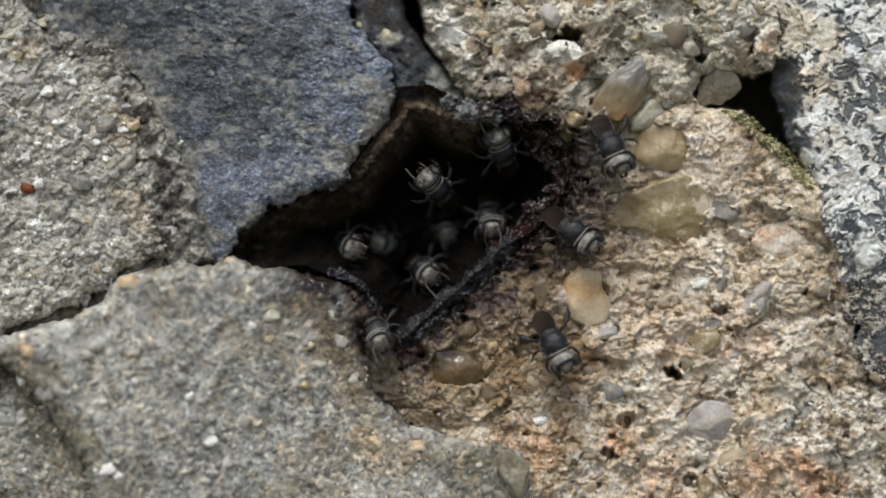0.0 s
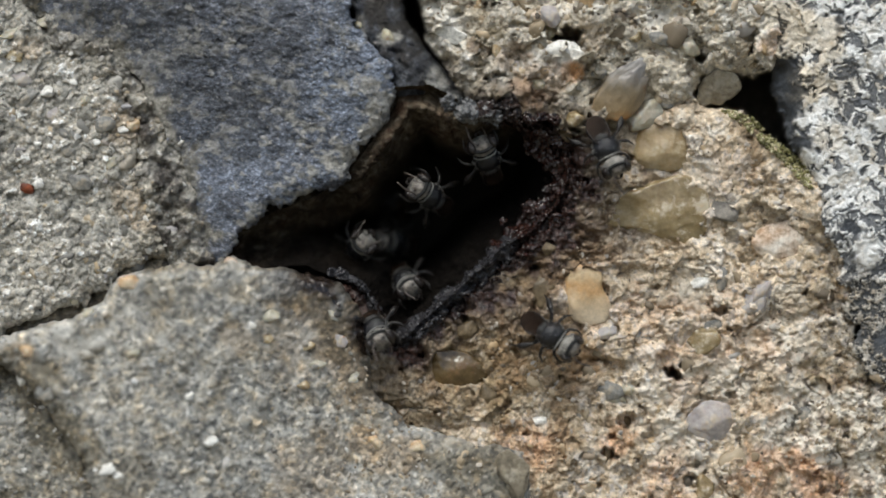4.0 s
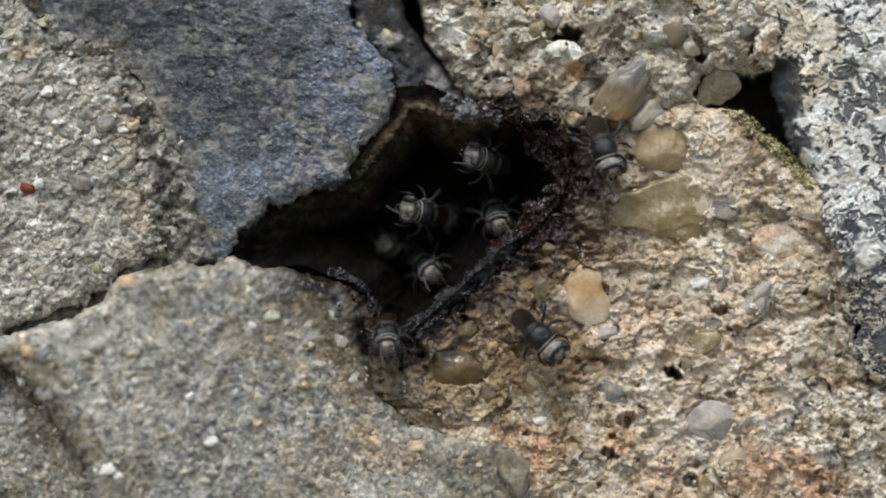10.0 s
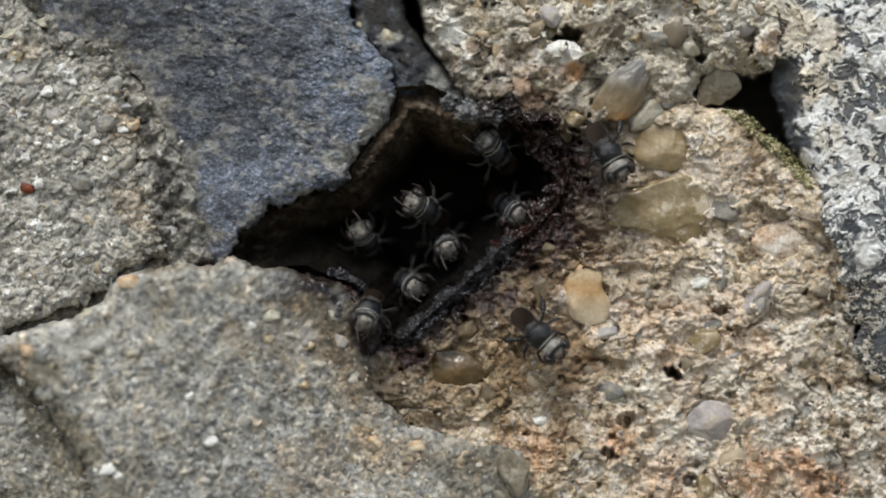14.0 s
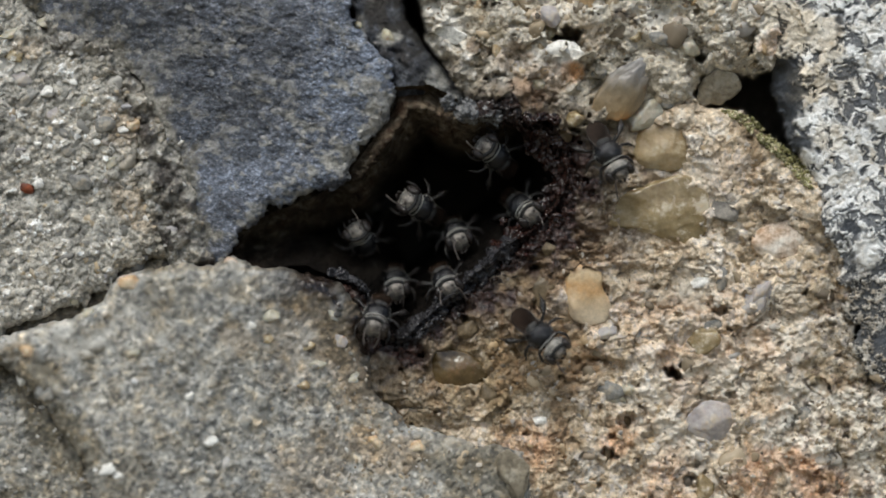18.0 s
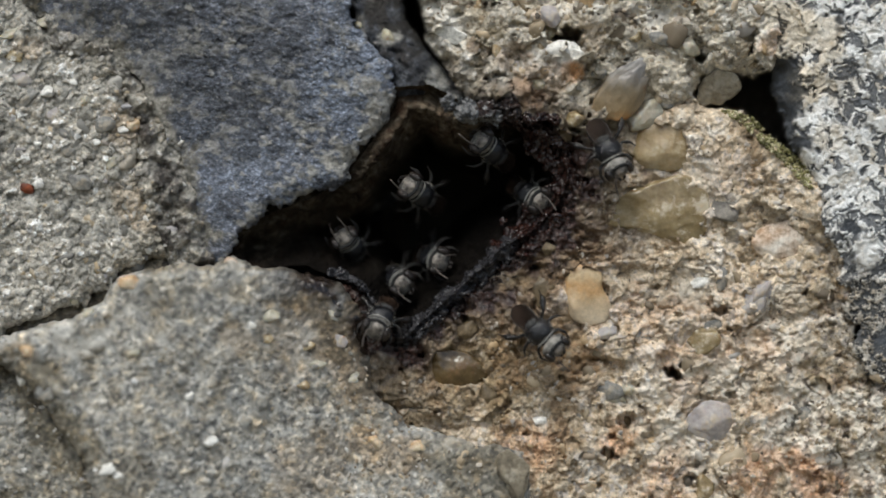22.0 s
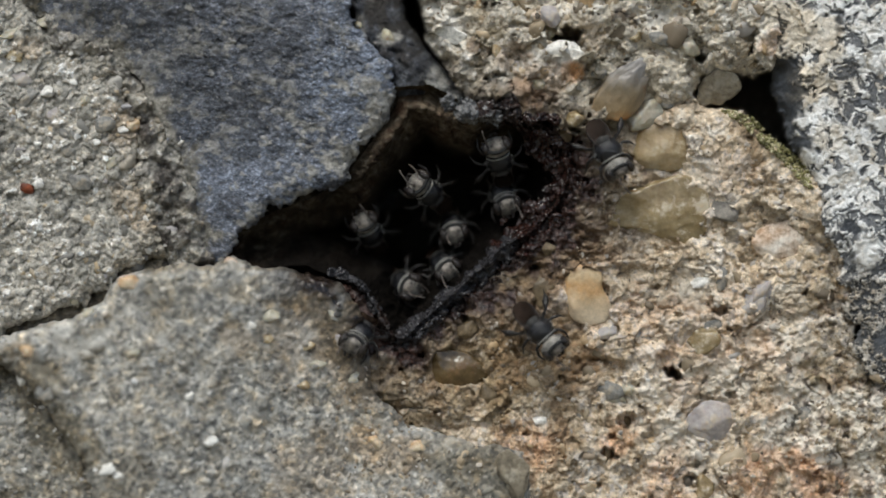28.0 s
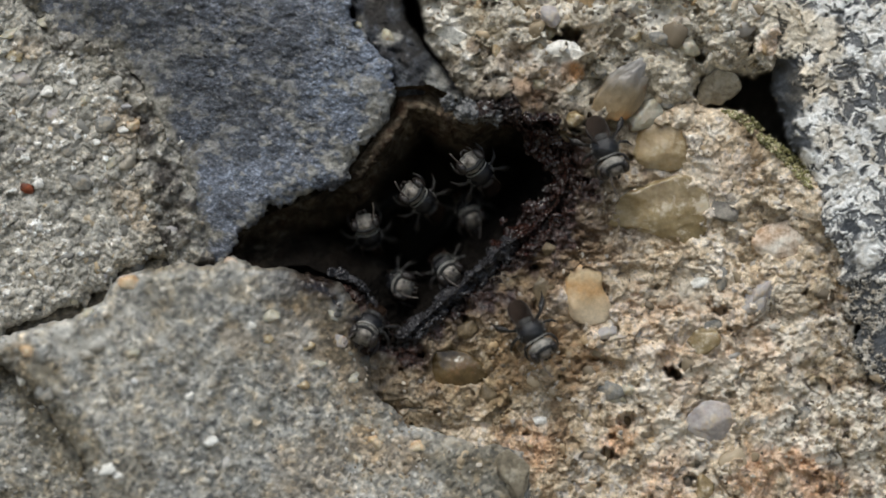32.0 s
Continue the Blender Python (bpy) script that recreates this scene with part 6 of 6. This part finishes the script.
    fly(g, [(0, 620, 437, 20, 0), (1, 620, 437, 15, 0), (2, 616, 433, 0, 0), (3.5, 635, 430, -40, 0), (5.5, 640, 438, -100, 0), (6, 630, 440, -160, 0), (7, 622, 440, -165, 0), (8, 626, 438, -165, 0), (8.6, 622, 440, -160, 0),
            (9, 740, 390, -110, -6), (9.4, 770, 380, -70, -9), (10, 655, 360, -110, -8), (32, 655, 360, -110, -8)], 60)
    fly(h, [(0, 756, 484, 38, 0), (1, 741, 497, 50, 0), (2, 705, 500, 60, 0), (3.5, 718, 505, 55, 0), (6, 731, 504, 54, 0), (7, 731, 504, 52, 0), (8, 725, 497, 62, 0), (9, 738, 484, 58, 0), (10, 760, 480, 45, 0), (10.5, 766, 490, 45, 0),
            (11, 755, 492, 55, 0), (12, 728, 498, 35, 0), (12.5, 722, 500, 40, 0), (13, 707, 506, 55, 0), (14, 729, 505, 30, 0), (14.5, 735, 507, 30, 0), (16.5, 755, 500, 35, 0), (17, 716, 508, 40, 0), (17.5, 720, 518, 60, 0), (18, 701, 508, 80, 0),
            (18.5, 698, 490, 20, 0), (19, 694, 488, 5, 0), (20, 698, 480, 5, 0), (20.5, 695, 488, 15, 0), (21, 712, 503, 25, 0), (22, 708, 498, 40, 0), (23, 698, 495, 50, 0), (24, 728, 506, 25, 0), (25, 718, 506, 28, 0), (28, 722, 506, 26, 0),
            (29, 712, 502, 45, 0), (30, 709, 508, 40, 0), (31, 718, 510, 35, 0), (32, 710, 505, 20, 0)], 60)
    fly(i, [(0, 670, 598, 62, 0.3), (2, 672, 596, 64, 0.3), (6, 668, 594, 60, 0.3), (8, 670, 596, 62, 0.3), (8.6, 675, 600, 70, 0.3), (9, 687, 616, 82, 0.3), (10, 685, 606, 85, 0.3), (11, 680, 594, 90, 0.3), (12, 674, 578, 95, 0.3), (13, 652, 562, 105, 0.3),
            (14, 648, 562, 108, 0.3), (16.5, 665, 566, 100, 0.3), (17, 664, 564, 98, 0.3), (18, 664, 570, 105, 0.3), (19, 669, 577, 119, 0.3), (21, 669, 574, 115, 0.3), (23, 671, 575, 112, 0.3), (24, 668, 580, 108, 0.3), (25, 662, 574, 112, 0.3),
            (27.5, 640, 600, 120, 0.3), (28, 630, 602, 120, 0.3), (29, 642, 598, 105, 0.3), (30, 638, 582, 110, 0.3), (31, 642, 580, 112, 0.3), (32, 648, 586, 116, 0.3)], 55)
    fly(j, [(0, 790, 410, 80, -4.5), (2, 790, 380, 80, -6), (3, 720, 250, 80, -10), (9.4, 720, 250, 75, -10), (10, 790, 380, 75, -6), (10.5, 788, 428, 75, 0), (11, 785, 420, 75, -4), (11.5, 778, 443, 80, 0), (12, 801, 436, 75, 0), (12.5, 808, 470, 65, 0), (13, 800, 420, 70, -6), (13.5, 790, 415, 70, -4), (14, 790, 435, 65, 0),
            (14.5, 782, 441, 60, 0), (16.5, 785, 443, 55, 0), (17, 800, 472, 60, 0), (17.5, 780, 482, 65, 0), (18, 792, 505, 62, 0), (18.5, 770, 470, 60, -2), (19, 742, 464, 62, 0), (19.5, 757, 470, 70, 0), (20, 738, 478, 75, 0), (20.5, 748, 465, 60, 0),
            (21, 768, 450, 15, 0), (22, 772, 460, 20, 0), (23, 778, 458, 35, 0), (24, 785, 462, 45, 0), (25, 785, 465, 45, 0), (27.5, 788, 460, 55, 0), (28, 790, 474, 52, 0), (28.5, 770, 460, 65, 0), (29, 762, 470, 62, 0), (30, 770, 462, 80, 0),
            (31, 785, 474, 55, 0), (32, 794, 480, 52, 0)], 60)
    fly(k, [(0, 885, 238, 70, -10), (15.5, 885, 238, 70, -10), (16.1, 820, 360, 70, -7), (16.5, 820, 405, 70, -3), (17, 809, 402, 75, -1.5), (17.5, 809, 415, 75, 0), (18, 811, 420, 70, 0), (18.5, 803, 411, 70, -1), (19, 800, 420, 68, -0.3), (19.5, 807, 424, 65, 0), (19.9, 840, 455, 60, 0.3), (20.1, 865, 465, 55, -0.5),
            (20.5, 800, 380, 80, -8), (21.2, 885, 238, 80, -10), (26.3, 885, 238, 80, -10), (27, 800, 380, 80, -6), (27.5, 803, 405, 75, -2), (28, 803, 408, 75, -0.5), (28.5, 815, 400, 75, -2.5), (29, 810, 380, 75, -7), (29.8, 885, 238, 80, -10), (32, 885, 238, 80, -10)], 60)
    fly(m, [(0, 680, 432, 200, -3.2), (1, 668, 440, 200, -3), (3, 686, 432, 190, -2), (5.5, 690, 425, 200, -9), (7, 690, 425, 205, -9), (8, 665, 452, 210, -2.2), (8.5, 682, 415, 215, -0.3), (9, 700, 420, 220, -6), (10, 690, 440, 230, -4), (10.5, 686, 446, 235, -4),
            (11, 668, 432, 240, -3.5), (11.5, 651, 430, 243, -1.2), (12, 636, 428, 245, 0), (13, 650, 420, 245, 0), (14, 642, 418, 243, 0), (17, 642, 414, 243, 0), (18, 637, 418, 243, 0), (19, 638, 412, 243, 0), (20, 637, 412, 240, 0),
            (20.5, 620, 422, 238, 0), (21, 616, 430, 235, 0), (23, 616, 428, 236, 0), (24, 620, 424, 240, 0), (25, 630, 420, 243, 0), (27.5, 643, 410, 243, 0), (28, 649, 402, 244, 0), (29, 656, 390, 255, 0), (30, 656, 390, 255, 0), (31, 648, 402, 250, 0), (32, 649, 405, 258, 0)], 50)


motions()
